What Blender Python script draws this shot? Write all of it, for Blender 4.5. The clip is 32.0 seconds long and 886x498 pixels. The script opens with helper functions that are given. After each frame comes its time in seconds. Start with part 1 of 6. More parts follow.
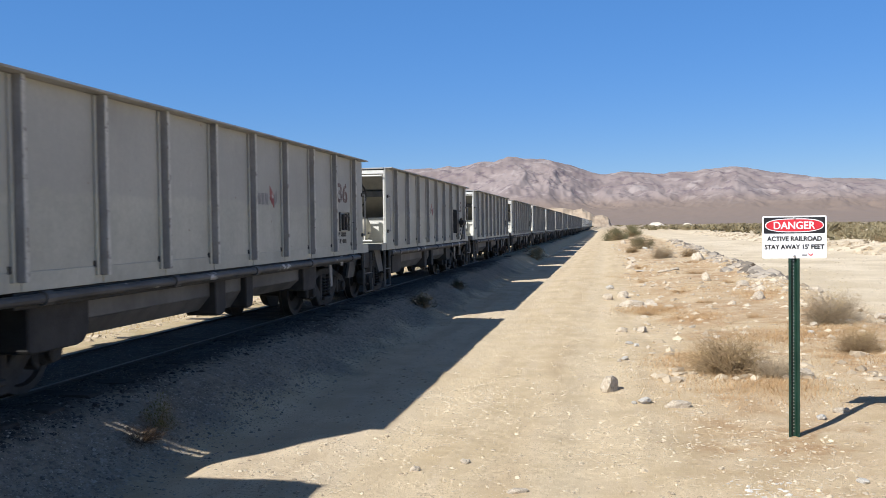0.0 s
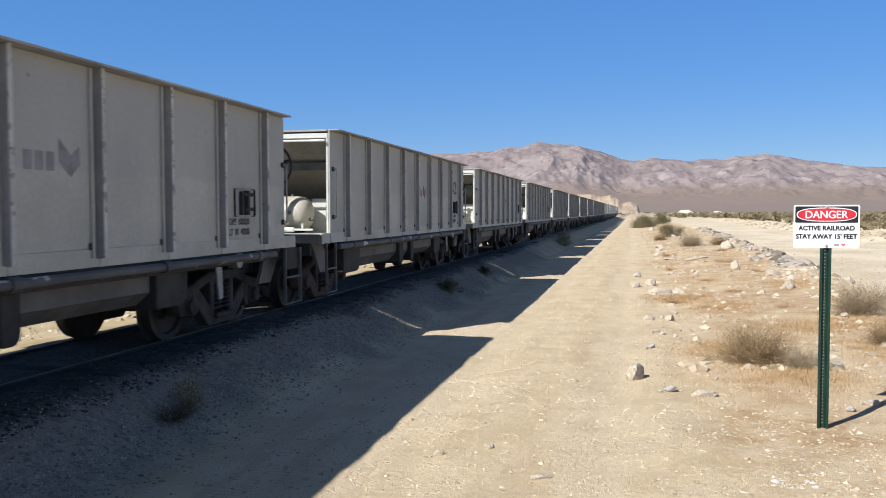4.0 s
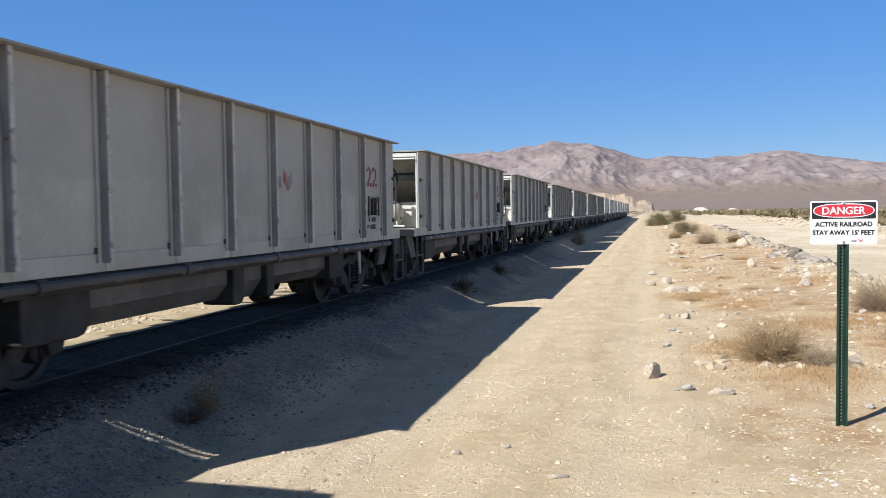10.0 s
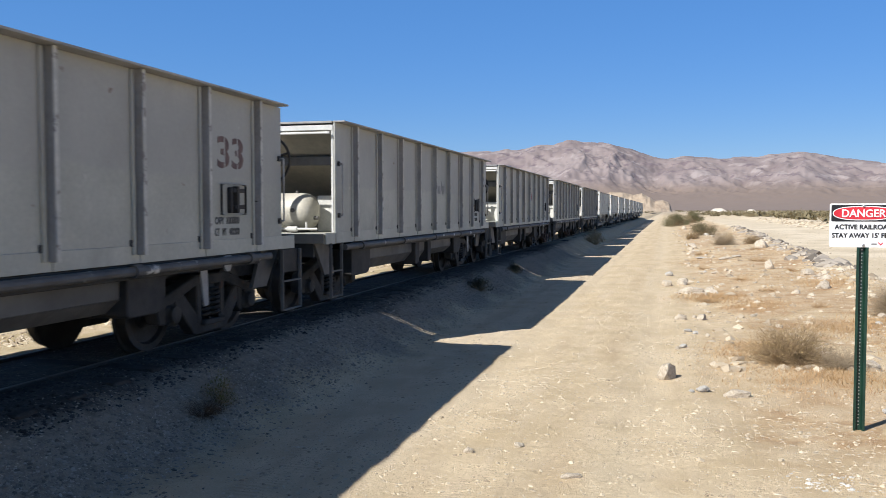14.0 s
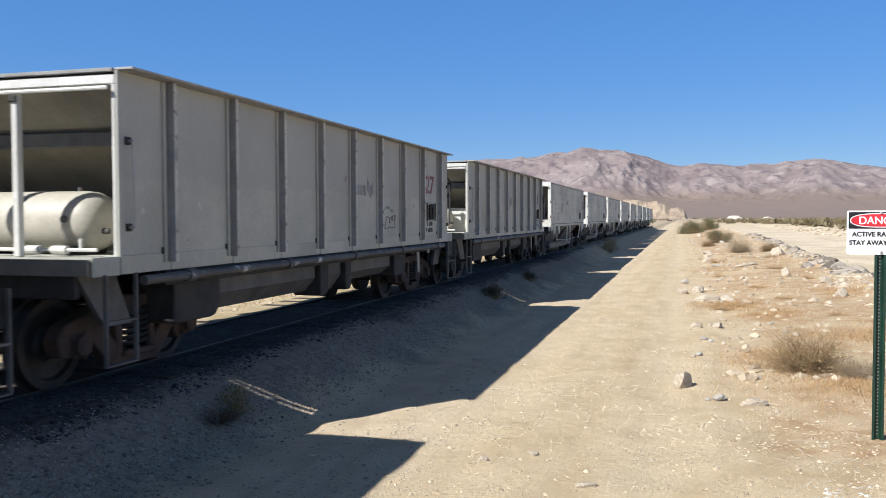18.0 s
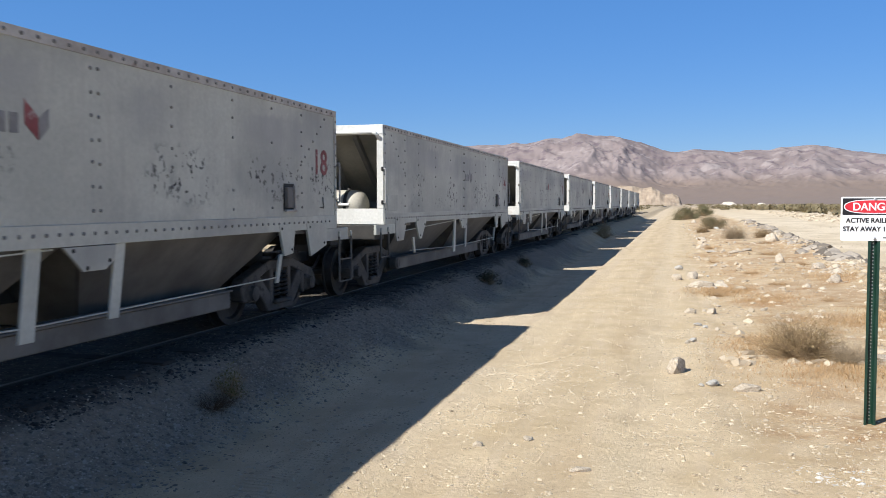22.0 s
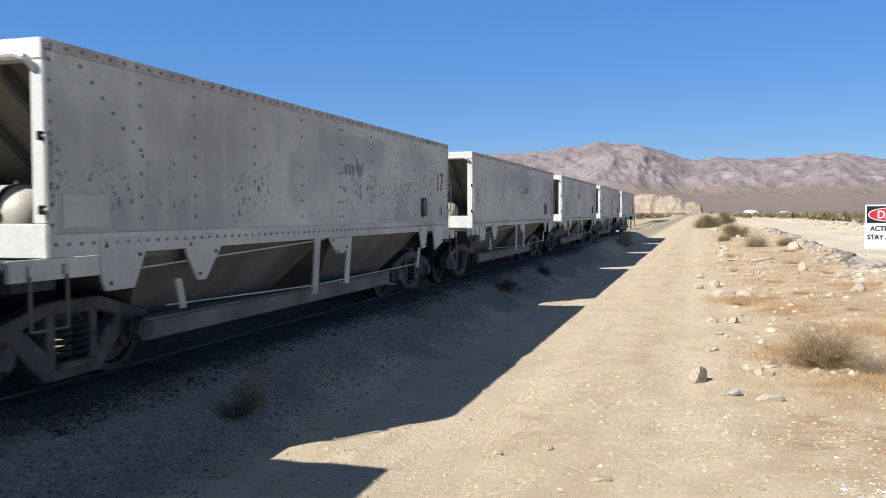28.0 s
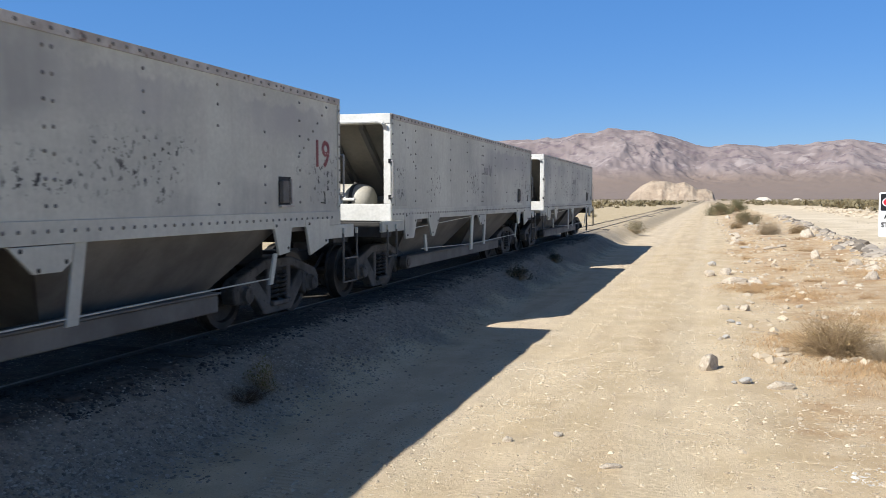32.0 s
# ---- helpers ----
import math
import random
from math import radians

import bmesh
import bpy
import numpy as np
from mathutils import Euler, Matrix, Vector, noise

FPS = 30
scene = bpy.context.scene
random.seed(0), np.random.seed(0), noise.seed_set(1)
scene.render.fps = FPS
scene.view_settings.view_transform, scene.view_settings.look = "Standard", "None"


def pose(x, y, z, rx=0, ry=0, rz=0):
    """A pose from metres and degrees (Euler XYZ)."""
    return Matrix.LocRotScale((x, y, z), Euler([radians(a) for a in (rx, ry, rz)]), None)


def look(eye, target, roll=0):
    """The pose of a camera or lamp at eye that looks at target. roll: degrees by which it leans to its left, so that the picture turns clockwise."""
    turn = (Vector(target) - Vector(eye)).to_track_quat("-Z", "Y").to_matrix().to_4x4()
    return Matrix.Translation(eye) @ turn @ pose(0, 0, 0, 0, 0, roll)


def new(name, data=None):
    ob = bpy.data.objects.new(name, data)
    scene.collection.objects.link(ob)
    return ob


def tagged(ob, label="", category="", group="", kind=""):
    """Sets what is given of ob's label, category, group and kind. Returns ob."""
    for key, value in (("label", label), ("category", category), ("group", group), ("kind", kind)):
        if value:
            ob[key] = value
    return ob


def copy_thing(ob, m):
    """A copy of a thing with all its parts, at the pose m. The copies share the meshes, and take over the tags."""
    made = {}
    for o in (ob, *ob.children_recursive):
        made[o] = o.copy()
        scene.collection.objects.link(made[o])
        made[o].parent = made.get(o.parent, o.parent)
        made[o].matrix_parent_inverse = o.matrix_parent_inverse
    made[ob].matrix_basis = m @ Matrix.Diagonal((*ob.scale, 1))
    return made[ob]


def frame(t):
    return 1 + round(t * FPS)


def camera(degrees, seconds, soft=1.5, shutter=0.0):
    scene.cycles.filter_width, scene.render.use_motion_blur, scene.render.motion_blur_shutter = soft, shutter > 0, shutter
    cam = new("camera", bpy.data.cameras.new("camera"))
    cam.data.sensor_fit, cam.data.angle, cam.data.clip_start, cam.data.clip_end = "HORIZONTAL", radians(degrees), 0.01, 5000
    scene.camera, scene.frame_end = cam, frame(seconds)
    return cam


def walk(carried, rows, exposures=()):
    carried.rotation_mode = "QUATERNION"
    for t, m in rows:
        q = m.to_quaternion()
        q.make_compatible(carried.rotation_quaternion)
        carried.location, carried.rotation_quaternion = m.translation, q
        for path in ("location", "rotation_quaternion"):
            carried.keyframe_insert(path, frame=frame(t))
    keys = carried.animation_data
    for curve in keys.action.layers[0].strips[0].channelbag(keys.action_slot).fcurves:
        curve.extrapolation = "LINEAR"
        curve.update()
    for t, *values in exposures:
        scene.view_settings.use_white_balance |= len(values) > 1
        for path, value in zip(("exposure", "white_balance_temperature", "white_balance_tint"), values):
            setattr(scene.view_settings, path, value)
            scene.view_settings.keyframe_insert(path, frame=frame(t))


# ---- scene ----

# Camera: held in the hand at one spot beside the dirt road, turning slowly to the left.
EYE = (0.0, 0.0, 1.65)
cam = camera(55.53, 32.0, soft=0.6, shutter=0.15)
TURNS = (  # seconds, turn to the left, tilt, lean
    (0, 11.01, -1.52, -0.78), (0.5, 11.31, -1.58, -0.62), (1, 11.64, -1.92, -0.57), (1.5, 12.01, -2.13, -0.38),
    (2, 12.32, -2.23, -0.03), (2.5, 12.58, -2.40, 0.06), (3, 12.82, -2.53, 0.02), (3.5, 12.93, -2.47, -0.08),
    (5.5, 12.34, -2.86, -0.27), (6, 12.41, -2.69, -0.23), (6.5, 12.58, -2.48, -0.30), (7, 12.74, -2.60, -0.40),
    (7.5, 12.98, -2.95, -0.27), (8, 13.08, -2.99, -0.30), (8.5, 13.26, -2.63, -0.39), (9, 13.53, -2.39, -0.52),
    (9.5, 13.62, -2.44, -0.56), (10, 13.81, -2.51, -0.73), (10.5, 14.01, -2.55, -0.85), (11, 14.16, -2.69, -0.91),
    (11.5, 14.17, -2.95, -0.74), (12, 14.32, -3.02, -0.67), (12.5, 14.59, -2.90, -0.58), (13, 14.74, -2.77, -0.44),
    (13.5, 14.78, -2.68, -0.20), (14, 14.89, -2.66, -0.03), (14.5, 15.00, -2.87, 0.24), (16.5, 15.61, -2.13, 0.15),
    (17, 15.76, -1.98, 0.06), (17.5, 15.86, -2.03, 0.05), (18, 15.86, -2.13, -0.12), (18.5, 15.79, -2.27, -0.27),
    (19, 15.73, -2.46, -0.50), (19.5, 15.52, -2.66, -0.58), (20, 15.39, -2.69, -0.62), (20.5, 15.36, -2.67, -0.49),
    (21, 15.46, -2.69, -0.28), (21.5, 15.52, -2.82, -0.12), (22, 15.51, -3.08, -0.09), (22.5, 15.52, -3.19, 0.01),
    (23, 15.58, -3.05, 0.11), (23.5, 15.72, -2.93, 0.17), (24, 15.86, -2.99, 0.30), (24.5, 16.01, -3.15, 0.23),
    (25, 16.09, -3.00, 0.12), (25.5, 16.20, -2.64, 0.02), (27.5, 16.82, -2.56, 0.01), (28, 16.85, -2.51, -0.15),
    (28.5, 16.76, -2.78, -0.19), (29, 16.71, -3.12, -0.18), (29.5, 16.80, -3.21, -0.25), (30, 17.03, -3.11, -0.14),
    (30.5, 17.20, -3.01, 0.02), (31, 17.27, -3.21, 0.06), (31.5, 17.40, -3.45, 0.08), (32, 17.58, -3.42, -0.01),
)
walk(cam, [(t, pose(*EYE, 90 + tilt, 0, turn) @ pose(0, 0, 0, 0, 0, lean)) for t, turn, tilt, lean in TURNS])

# ---- daylight ----
SUN_FROM = Vector((-2.0, -2.7, 2.99)).normalized()
elevation = math.asin(SUN_FROM.z)
world = bpy.data.worlds.new("desert_sky")
scene.world = world
world.use_nodes = True
wn = world.node_tree.nodes
sky = wn.new("ShaderNodeTexSky")
sky.sky_type, sky.sun_disc = "NISHITA", False
sky.sun_elevation, sky.sun_rotation = elevation, math.atan2(SUN_FROM.x, SUN_FROM.y)
sky.altitude, sky.air_density, sky.dust_density, sky.ozone_density = 300, 1.0, 0.25, 3.5
wn["Background"].inputs[1].default_value = 0.103
deep = wn.new("ShaderNodeHueSaturation")
deep.inputs["Hue"].default_value, deep.inputs["Saturation"].default_value = 0.517, 1.3


def sky_mix(low, high, fac):
    """One sky colour passing into another."""
    x = wn.new("ShaderNodeMix")
    x.data_type = "RGBA"
    for socket, value in ((x.inputs[0], fac), (x.inputs[6], low), (x.inputs[7], high)):
        if isinstance(value, (tuple, float)):
            socket.default_value = value
        else:
            world.node_tree.links.new(value, socket)
    return x.outputs[2]


world.node_tree.links.new(sky.outputs[0], deep.inputs["Color"])
tinted_sky = sky_mix(deep.outputs[0], (1.12, 3.5, 8.3, 1), 0.55)
# the unseen upper sky is darkened steadily towards the zenith to deepen the shadows
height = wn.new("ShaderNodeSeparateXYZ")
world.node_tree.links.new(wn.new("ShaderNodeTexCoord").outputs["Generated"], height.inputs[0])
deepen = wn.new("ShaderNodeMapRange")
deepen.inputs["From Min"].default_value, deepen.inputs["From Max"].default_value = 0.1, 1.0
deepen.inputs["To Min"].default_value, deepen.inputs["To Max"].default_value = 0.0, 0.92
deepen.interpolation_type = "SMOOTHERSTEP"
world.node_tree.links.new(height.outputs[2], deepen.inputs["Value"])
world.node_tree.links.new(sky_mix(tinted_sky, (0.6, 0.68, 0.96, 1), deepen.outputs[0]), wn["Background"].inputs[0])
sun = new("sun", bpy.data.lights.new("sun", "SUN"))
sun.data.energy, sun.data.angle, sun.data.color = 6.55, radians(0.53), (1.0, 0.985, 0.955)
sun.matrix_world = look(SUN_FROM * 50, (0, 0, 0))
scene.view_settings.exposure = 0.0

# ---- materials ----
def surface(name, low, high, scale=3.0, rough=0.7, bump=0.2, fine=40.0, metallic=0.0, spots=None, spot_at=0.68,
            spot_scale=9.0, streaks=0.0, space="object", grime=None, dusted=0.0, chips=None, soft=0.05, stones=False, clouds=0.0):
    """A painted, stony or earthy surface: two tones at a large scale, grain at a fine one, optional spots and streaks."""
    m = bpy.data.materials.new(name)
    m.use_nodes = True
    n, l = m.node_tree.nodes, m.node_tree.links
    bsdf = n["Principled BSDF"]
    bsdf.inputs["Metallic"].default_value = metallic
    if space == "world":
        where = n.new("ShaderNodeNewGeometry").outputs["Position"]
    else:
        info, vec = n.new("ShaderNodeObjectInfo"), n.new("ShaderNodeVectorMath")
        vec.operation = "MULTIPLY_ADD"
        shift = n.new("ShaderNodeCombineXYZ")
        l.new(info.outputs["Random"], shift.inputs[0])
        l.new(info.outputs["Random"], shift.inputs[1])
        l.new(info.outputs["Random"], shift.inputs[2])
        vec.inputs[1].default_value = (57, 31, 43)
        l.new(shift.outputs[0], vec.inputs[0])
        l.new(n.new("ShaderNodeTexCoord").outputs["Object"], vec.inputs[2])
        where = vec.outputs[0]

    def noise_of(size, detail, stretch=None):
        tex = n.new("ShaderNodeTexNoise")
        tex.inputs["Scale"].default_value, tex.inputs["Detail"].default_value = size, detail
        tex.inputs["Roughness"].default_value = 0.6
        source = where
        if stretch:
            mul = n.new("ShaderNodeVectorMath")
            mul.operation = "MULTIPLY"
            mul.inputs[1].default_value = stretch
            l.new(where, mul.inputs[0])
            source = mul.outputs[0]
        l.new(source, tex.inputs["Vector"])
        return tex.outputs["Fac"]

    def ramp(value, a, b):
        r = n.new("ShaderNodeMapRange")
        r.interpolation_type = "SMOOTHSTEP"
        r.inputs["From Min"].default_value, r.inputs["From Max"].default_value = a, b
        l.new(value, r.inputs["Value"])
        return r.outputs[0]

    def mixed(fac, a, b, kind="MIX"):
        x = n.new("ShaderNodeMix")
        x.data_type, x.blend_type = "RGBA", kind
        for socket, value in ((x.inputs[0], fac), (x.inputs[6], a), (x.inputs[7], b)):
            if isinstance(value, (tuple, float, int)):
                socket.default_value = (*value, 1) if isinstance(value, tuple) else value
            else:
                l.new(value, socket)
        return x.outputs[2]

    tone = n.new("ShaderNodeNewGeometry").outputs["Random Per Island"] if stones else ramp(noise_of(scale, 6), 0.3, 0.7)
    colour = mixed(tone, low, high)
    grain = noise_of(fine, 4)
    grey = n.new("ShaderNodeMapRange")
    grey.inputs["To Min"].default_value, grey.inputs["To Max"].default_value = 0.72, 1.28
    l.new(grain, grey.inputs["Value"])
    colour = mixed(0.75, colour, grey.outputs[0], "MULTIPLY")
    if streaks:
        s = ramp(noise_of(2.0, 5, (5.0, 5.0, 0.45)), 0.46, 0.75)
        f = n.new("ShaderNodeMath")
        f.operation = "MULTIPLY"
        f.inputs[1].default_value = streaks
        l.new(s, f.inputs[0])
        colour = mixed(f.outputs[0], colour, grime or (0.2, 0.17, 0.14))
    if clouds:
        # sooty blotches and a few pale scuffs
        f = n.new("ShaderNodeMath")
        f.operation = "MULTIPLY"
        f.inputs[1].default_value = clouds
        l.new(ramp(noise_of(1.1, 8, (1.0, 1.0, 0.7)), 0.5, 0.74), f.inputs[0])
        colour = mixed(f.outputs[0], colour, (0.24, 0.232, 0.2))
        colour = mixed(ramp(noise_of(7.0, 6, (1.0, 1.0, 0.5)), 0.68, 0.73), colour, (0.55, 0.54, 0.49))
    if dusted:
        # paint above a height is duller; the edge of the pale dust below wanders a little
        z = n.new("ShaderNodeSeparateXYZ")
        l.new(n.new("ShaderNodeTexCoord").outputs["Object"], z.inputs[0])
        wander = n.new("ShaderNodeMath")
        wander.operation = "MULTIPLY_ADD"
        wander.inputs[1].default_value = 0.25
        l.new(noise_of(1.5, 4), wander.inputs[0])
        l.new(z.outputs[2], wander.inputs[2])
        f = n.new("ShaderNodeMath")
        f.operation = "MULTIPLY"
        f.inputs[1].default_value = dusted
        l.new(ramp(wander.outputs[0], 1.74, 1.80), f.inputs[0])
        colour = mixed(f.outputs[0], colour, (0.33, 0.322, 0.305))
    if chips:
        def times(p, q):
            x = n.new("ShaderNodeMath")
            x.operation = "MULTIPLY"
            l.new(p, x.inputs[0])
            l.new(q, x.inputs[1])
            return x.outputs[0]

        height = n.new("ShaderNodeSeparateXYZ")
        l.new(n.new("ShaderNodeTexCoord").outputs["Object"], height.inputs[0])

        def raised(wave, amount):
            x = n.new("ShaderNodeMath")
            x.operation = "MULTIPLY_ADD"
            x.inputs[1].default_value = amount
            l.new(wave, x.inputs[0])
            l.new(height.outputs[2], x.inputs[2])
            return x.outputs[0]

        # grey smears that hang in runs below the top edge
        runs = raised(noise_of(1.0, 4, (6.0, 6.0, 0.2)), 0.3)
        smear = times(times(ramp(raised(noise_of(0.7, 5), 0.5), 2.02, 2.3), ramp(runs, 2.44, 2.39)), ramp(noise_of(0.45, 5, (1.0, 1.0, 0.5)), 0.43, 0.62))
        colour = mixed(smear, colour, (0.35, 0.347, 0.335))
        cloud = times(ramp(noise_of(0.5, 6, (1.0, 1.0, 1.3)), 0.45, 0.66), ramp(noise_of(1.0, 5, (3.5, 3.5, 0.35)), 0.1, 0.62))
        colour = mixed(cloud, colour, (0.31, 0.312, 0.29))
        # flakes of lost paint in patches across the middle
        band = times(ramp(raised(noise_of(0.9, 4), 0.5), 1.5, 1.72), ramp(raised(noise_of(1.1, 4), 0.5), 2.16, 1.96))
        flakes = times(times(band, ramp(noise_of(0.75, 4), 0.47, 0.58)), ramp(noise_of(15.0, 8, (1.1, 1.1, 0.9)), 0.57, 0.6))
        scorch = times(times(band, ramp(noise_of(0.75, 4), 0.52, 0.66)), ramp(noise_of(3.2, 7, (1.0, 1.0, 0.6)), 0.5, 0.68))
        colour = mixed(scorch, colour, (0.2, 0.195, 0.18))
        colour = mixed(flakes, colour, chips)
    if spots:
        colour = mixed(ramp(noise_of(spot_scale, 7), spot_at, spot_at + soft), colour, spots)
    l.new(colour, bsdf.inputs["Base Color"])
    rr = n.new("ShaderNodeMapRange")
    rr.inputs["To Min"].default_value, rr.inputs["To Max"].default_value = rough - 0.12, min(1.0, rough + 0.12)
    l.new(grain, rr.inputs["Value"])
    l.new(rr.outputs[0], bsdf.inputs["Roughness"])
    if bump:
        b = n.new("ShaderNodeBump")
        b.inputs["Strength"].default_value, b.inputs["Distance"].default_value = bump, 0.02
        l.new(grain, b.inputs["Height"])
        l.new(b.outputs[0], bsdf.inputs["Normal"])
    return m


PAINT = surface("grey_white_car_paint", (0.36, 0.36, 0.312), (0.465, 0.465, 0.405), 0.9, 0.6, 0.04, 25, clouds=0.6, spots=(0.22, 0.17, 0.14),
                spot_at=0.69, spot_scale=6.0, streaks=0.25, grime=(0.36, 0.33, 0.29), dusted=0.45)
RIVETED = surface("chipped_white_paint", (0.42, 0.428, 0.378), (0.55, 0.56, 0.495), 0.7, 0.6, 0.05, 25, spots=(0.15, 0.12, 0.1),
                  spot_at=0.72, spot_scale=3.2, streaks=0.35, grime=(0.36, 0.34, 0.31), chips=(0.035, 0.032, 0.032))
# darker than the wall paint: the fins' shaded faces are put into the colour
RIB = surface("weathered_rib_paint", (0.25, 0.247, 0.238), (0.36, 0.352, 0.338), 2.5, 0.6, 0.05, 30, spots=(0.2, 0.13, 0.09),
              spot_at=0.7, spot_scale=8.0, streaks=0.3)
RIVET = surface("dark_rivet_heads", (0.115, 0.11, 0.104), (0.22, 0.212, 0.2), 12.0, 0.6, 0.0)
RIBLIP = surface("chipped_rib_edge_paint", (0.4, 0.395, 0.36), (0.56, 0.55, 0.5), 5.0, 0.6, 0.05, 40, spots=(0.25, 0.23, 0.21), spot_at=0.56, spot_scale=11.0)
# undercarriage steels: dusty black metal, set darker for the shade beneath the cars
UNDER = surface("dusty_darkened_steel", (0.016, 0.015, 0.014), (0.046, 0.042, 0.038), 3.0, 0.75, 0.2, 40, spots=(0.06, 0.035, 0.025))
TOPBAND = surface("rust_stained_paint", (0.3, 0.27, 0.24), (0.48, 0.46, 0.43), 4.0, 0.65, 0.1, 30, spots=(0.16, 0.1, 0.07), spot_at=0.62, spot_scale=6.0)
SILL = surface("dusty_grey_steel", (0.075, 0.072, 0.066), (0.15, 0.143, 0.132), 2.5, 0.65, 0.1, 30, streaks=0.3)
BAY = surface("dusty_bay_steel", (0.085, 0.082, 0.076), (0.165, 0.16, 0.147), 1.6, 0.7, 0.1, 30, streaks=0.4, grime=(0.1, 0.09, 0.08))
TRUCK = surface("dusty_darkened_iron", (0.018, 0.017, 0.016), (0.058, 0.053, 0.048), 4.0, 0.8, 0.3, 45, spots=(0.08, 0.04, 0.025), spot_at=0.64)
PALETRUCK = surface("dust_covered_cast_iron", (0.036, 0.034, 0.032), (0.11, 0.104, 0.096), 3.0, 0.8, 0.3, 45, spots=(0.03, 0.026, 0.022), spot_at=0.6)
RUSTY = surface("rusty_cast_iron", (0.035, 0.025, 0.021), (0.09, 0.055, 0.042), 4.0, 0.85, 0.3, 45)
WHEEL = surface("worn_wheel_steel", (0.016, 0.015, 0.014), (0.045, 0.04, 0.036), 5.0, 0.6, 0.1, 50, metallic=0.2)
TANK = surface("cream_tank_paint", (0.41, 0.38, 0.315), (0.52, 0.487, 0.41), 2.0, 0.5, 0.03, 30, spots=(0.3, 0.22, 0.14), spot_at=0.66, spot_scale=3.0, soft=0.15)
PIPE = surface("worn_sill_paint", (0.05, 0.048, 0.045), (0.11, 0.105, 0.098), 2.0, 0.6, 0.1, 30, spots=(0.5, 0.49, 0.46), spot_at=0.6, spot_scale=3.5)
# set below the dusty cream paint, with the open ends' shade in the colour
SLOPE = surface("dusty_darkened_sheet", (0.17, 0.158, 0.133), (0.265, 0.245, 0.206), 1.5, 0.75, 0.1, 25, streaks=0.3, grime=(0.3, 0.25, 0.2))
WHITE = surface("white_frame_paint", (0.56, 0.55, 0.51), (0.67, 0.66, 0.62), 2.0, 0.5, 0.03, 30, spots=(0.35, 0.24, 0.16), spot_at=0.72)
HWHITE = surface("bright_white_frame_paint", (0.56, 0.55, 0.505), (0.68, 0.67, 0.625), 2.0, 0.5, 0.03, 30, spots=(0.4, 0.3, 0.2), spot_at=0.7, soft=0.12)
RUSTBOARD = surface("rust_stained_white_paint", (0.56, 0.55, 0.505), (0.68, 0.67, 0.625), 2.0, 0.55, 0.04, 30, spots=(0.45, 0.31, 0.17), spot_at=0.6, spot_scale=1.6, soft=0.2)
BLACK = surface("black_paint", (0.012, 0.012, 0.014), (0.03, 0.03, 0.03), 5.0, 0.5, 0.03)
STENCIL = surface("worn_red_stencil_paint", (0.16, 0.035, 0.04), (0.25, 0.08, 0.08), 6.0, 0.7, 0.02, 30, spots=(0.46, 0.44, 0.41), spot_at=0.64, spot_scale=12)
STENCIL_DARK = surface("worn_dark_stencil_paint", (0.1, 0.06, 0.055), (0.17, 0.11, 0.1), 6.0, 0.7, 0.02, 30, spots=(0.5, 0.48, 0.45), spot_at=0.66, spot_scale=12)
LETTERS = surface("faded_black_lettering", (0.045, 0.045, 0.042), (0.1, 0.097, 0.092), 8.0, 0.7, 0.02)
EMBLEM_RED = surface("faded_red_emblem", (0.2, 0.035, 0.035), (0.34, 0.12, 0.11), 4.0, 0.6, 0.02, 30, spots=(0.44, 0.41, 0.38), spot_at=0.54, spot_scale=7.0, soft=0.12)
EMBLEM_GREY = surface("faded_grey_emblem", (0.17, 0.165, 0.16), (0.26, 0.255, 0.25), 6.0, 0.6, 0.02)
RAIL = surface("rail_steel", (0.012, 0.010, 0.008), (0.03, 0.023, 0.018), 6.0, 0.75, 0.1, 40)
RAILTOP = surface("polished_rail_head", (0.12, 0.11, 0.1), (0.28, 0.265, 0.25), 1.5, 0.5, 0.0, 40, metallic=0.7)
TIE = surface("weathered_tie_wood", (0.02, 0.017, 0.014), (0.06, 0.049, 0.04), 5.0, 0.9, 0.4, 60)
ROCK = surface("pale_desert_rock", (0.36, 0.295, 0.22), (0.6, 0.52, 0.415), 6.0, 0.9, 0.5, 35, spots=(0.36, 0.29, 0.21), spot_at=0.64)
GREYROCK = surface("blue_grey_rock", (0.38, 0.35, 0.31), (0.52, 0.485, 0.43), 6.0, 0.9, 0.5, 35, spots=(0.56, 0.53, 0.48), spot_at=0.5)
PEBBLE = surface("pebbles", (0.3, 0.235, 0.16), (0.6, 0.505, 0.375), 16.0, 0.9, 0.3, 80, space="world", stones=True)
CINDER = surface("oily_dark_stone", (0.012, 0.011, 0.01), (0.08, 0.074, 0.065), 14.0, 0.8, 0.3, 90, space="world", stones=True)
BALLAST = surface("grey_ballast_stone", (0.13, 0.113, 0.093), (0.4, 0.355, 0.295), 14.0, 0.9, 0.3, 90, space="world", stones=True)
TWIG = surface("dry_twigs", (0.19, 0.125, 0.066), (0.39, 0.28, 0.155), 12.0, 0.9, 0.1, 60, space="world")
DARKTWIG = surface("dark_dry_twigs", (0.24, 0.18, 0.115), (0.43, 0.34, 0.23), 12.0, 0.9, 0.1, 60, space="world")
STRAW = surface("dry_straw", (0.31, 0.215, 0.095), (0.49, 0.365, 0.18), 3.0, 0.9, 0.1, 60, space="world")
LEAF = surface("creosote_leaves", (0.09, 0.085, 0.04), (0.2, 0.175, 0.085), 7.0, 0.7, 0.1, 60, space="world")
SAGE = surface("pale_sage_leaves", (0.2, 0.165, 0.09), (0.34, 0.285, 0.17), 4.0, 0.8, 0.1, 60, space="world")
OLIVE = surface("dusty_olive_leaves", (0.12, 0.1, 0.052), (0.22, 0.178, 0.095), 4.0, 0.8, 0.1, 60, space="world")
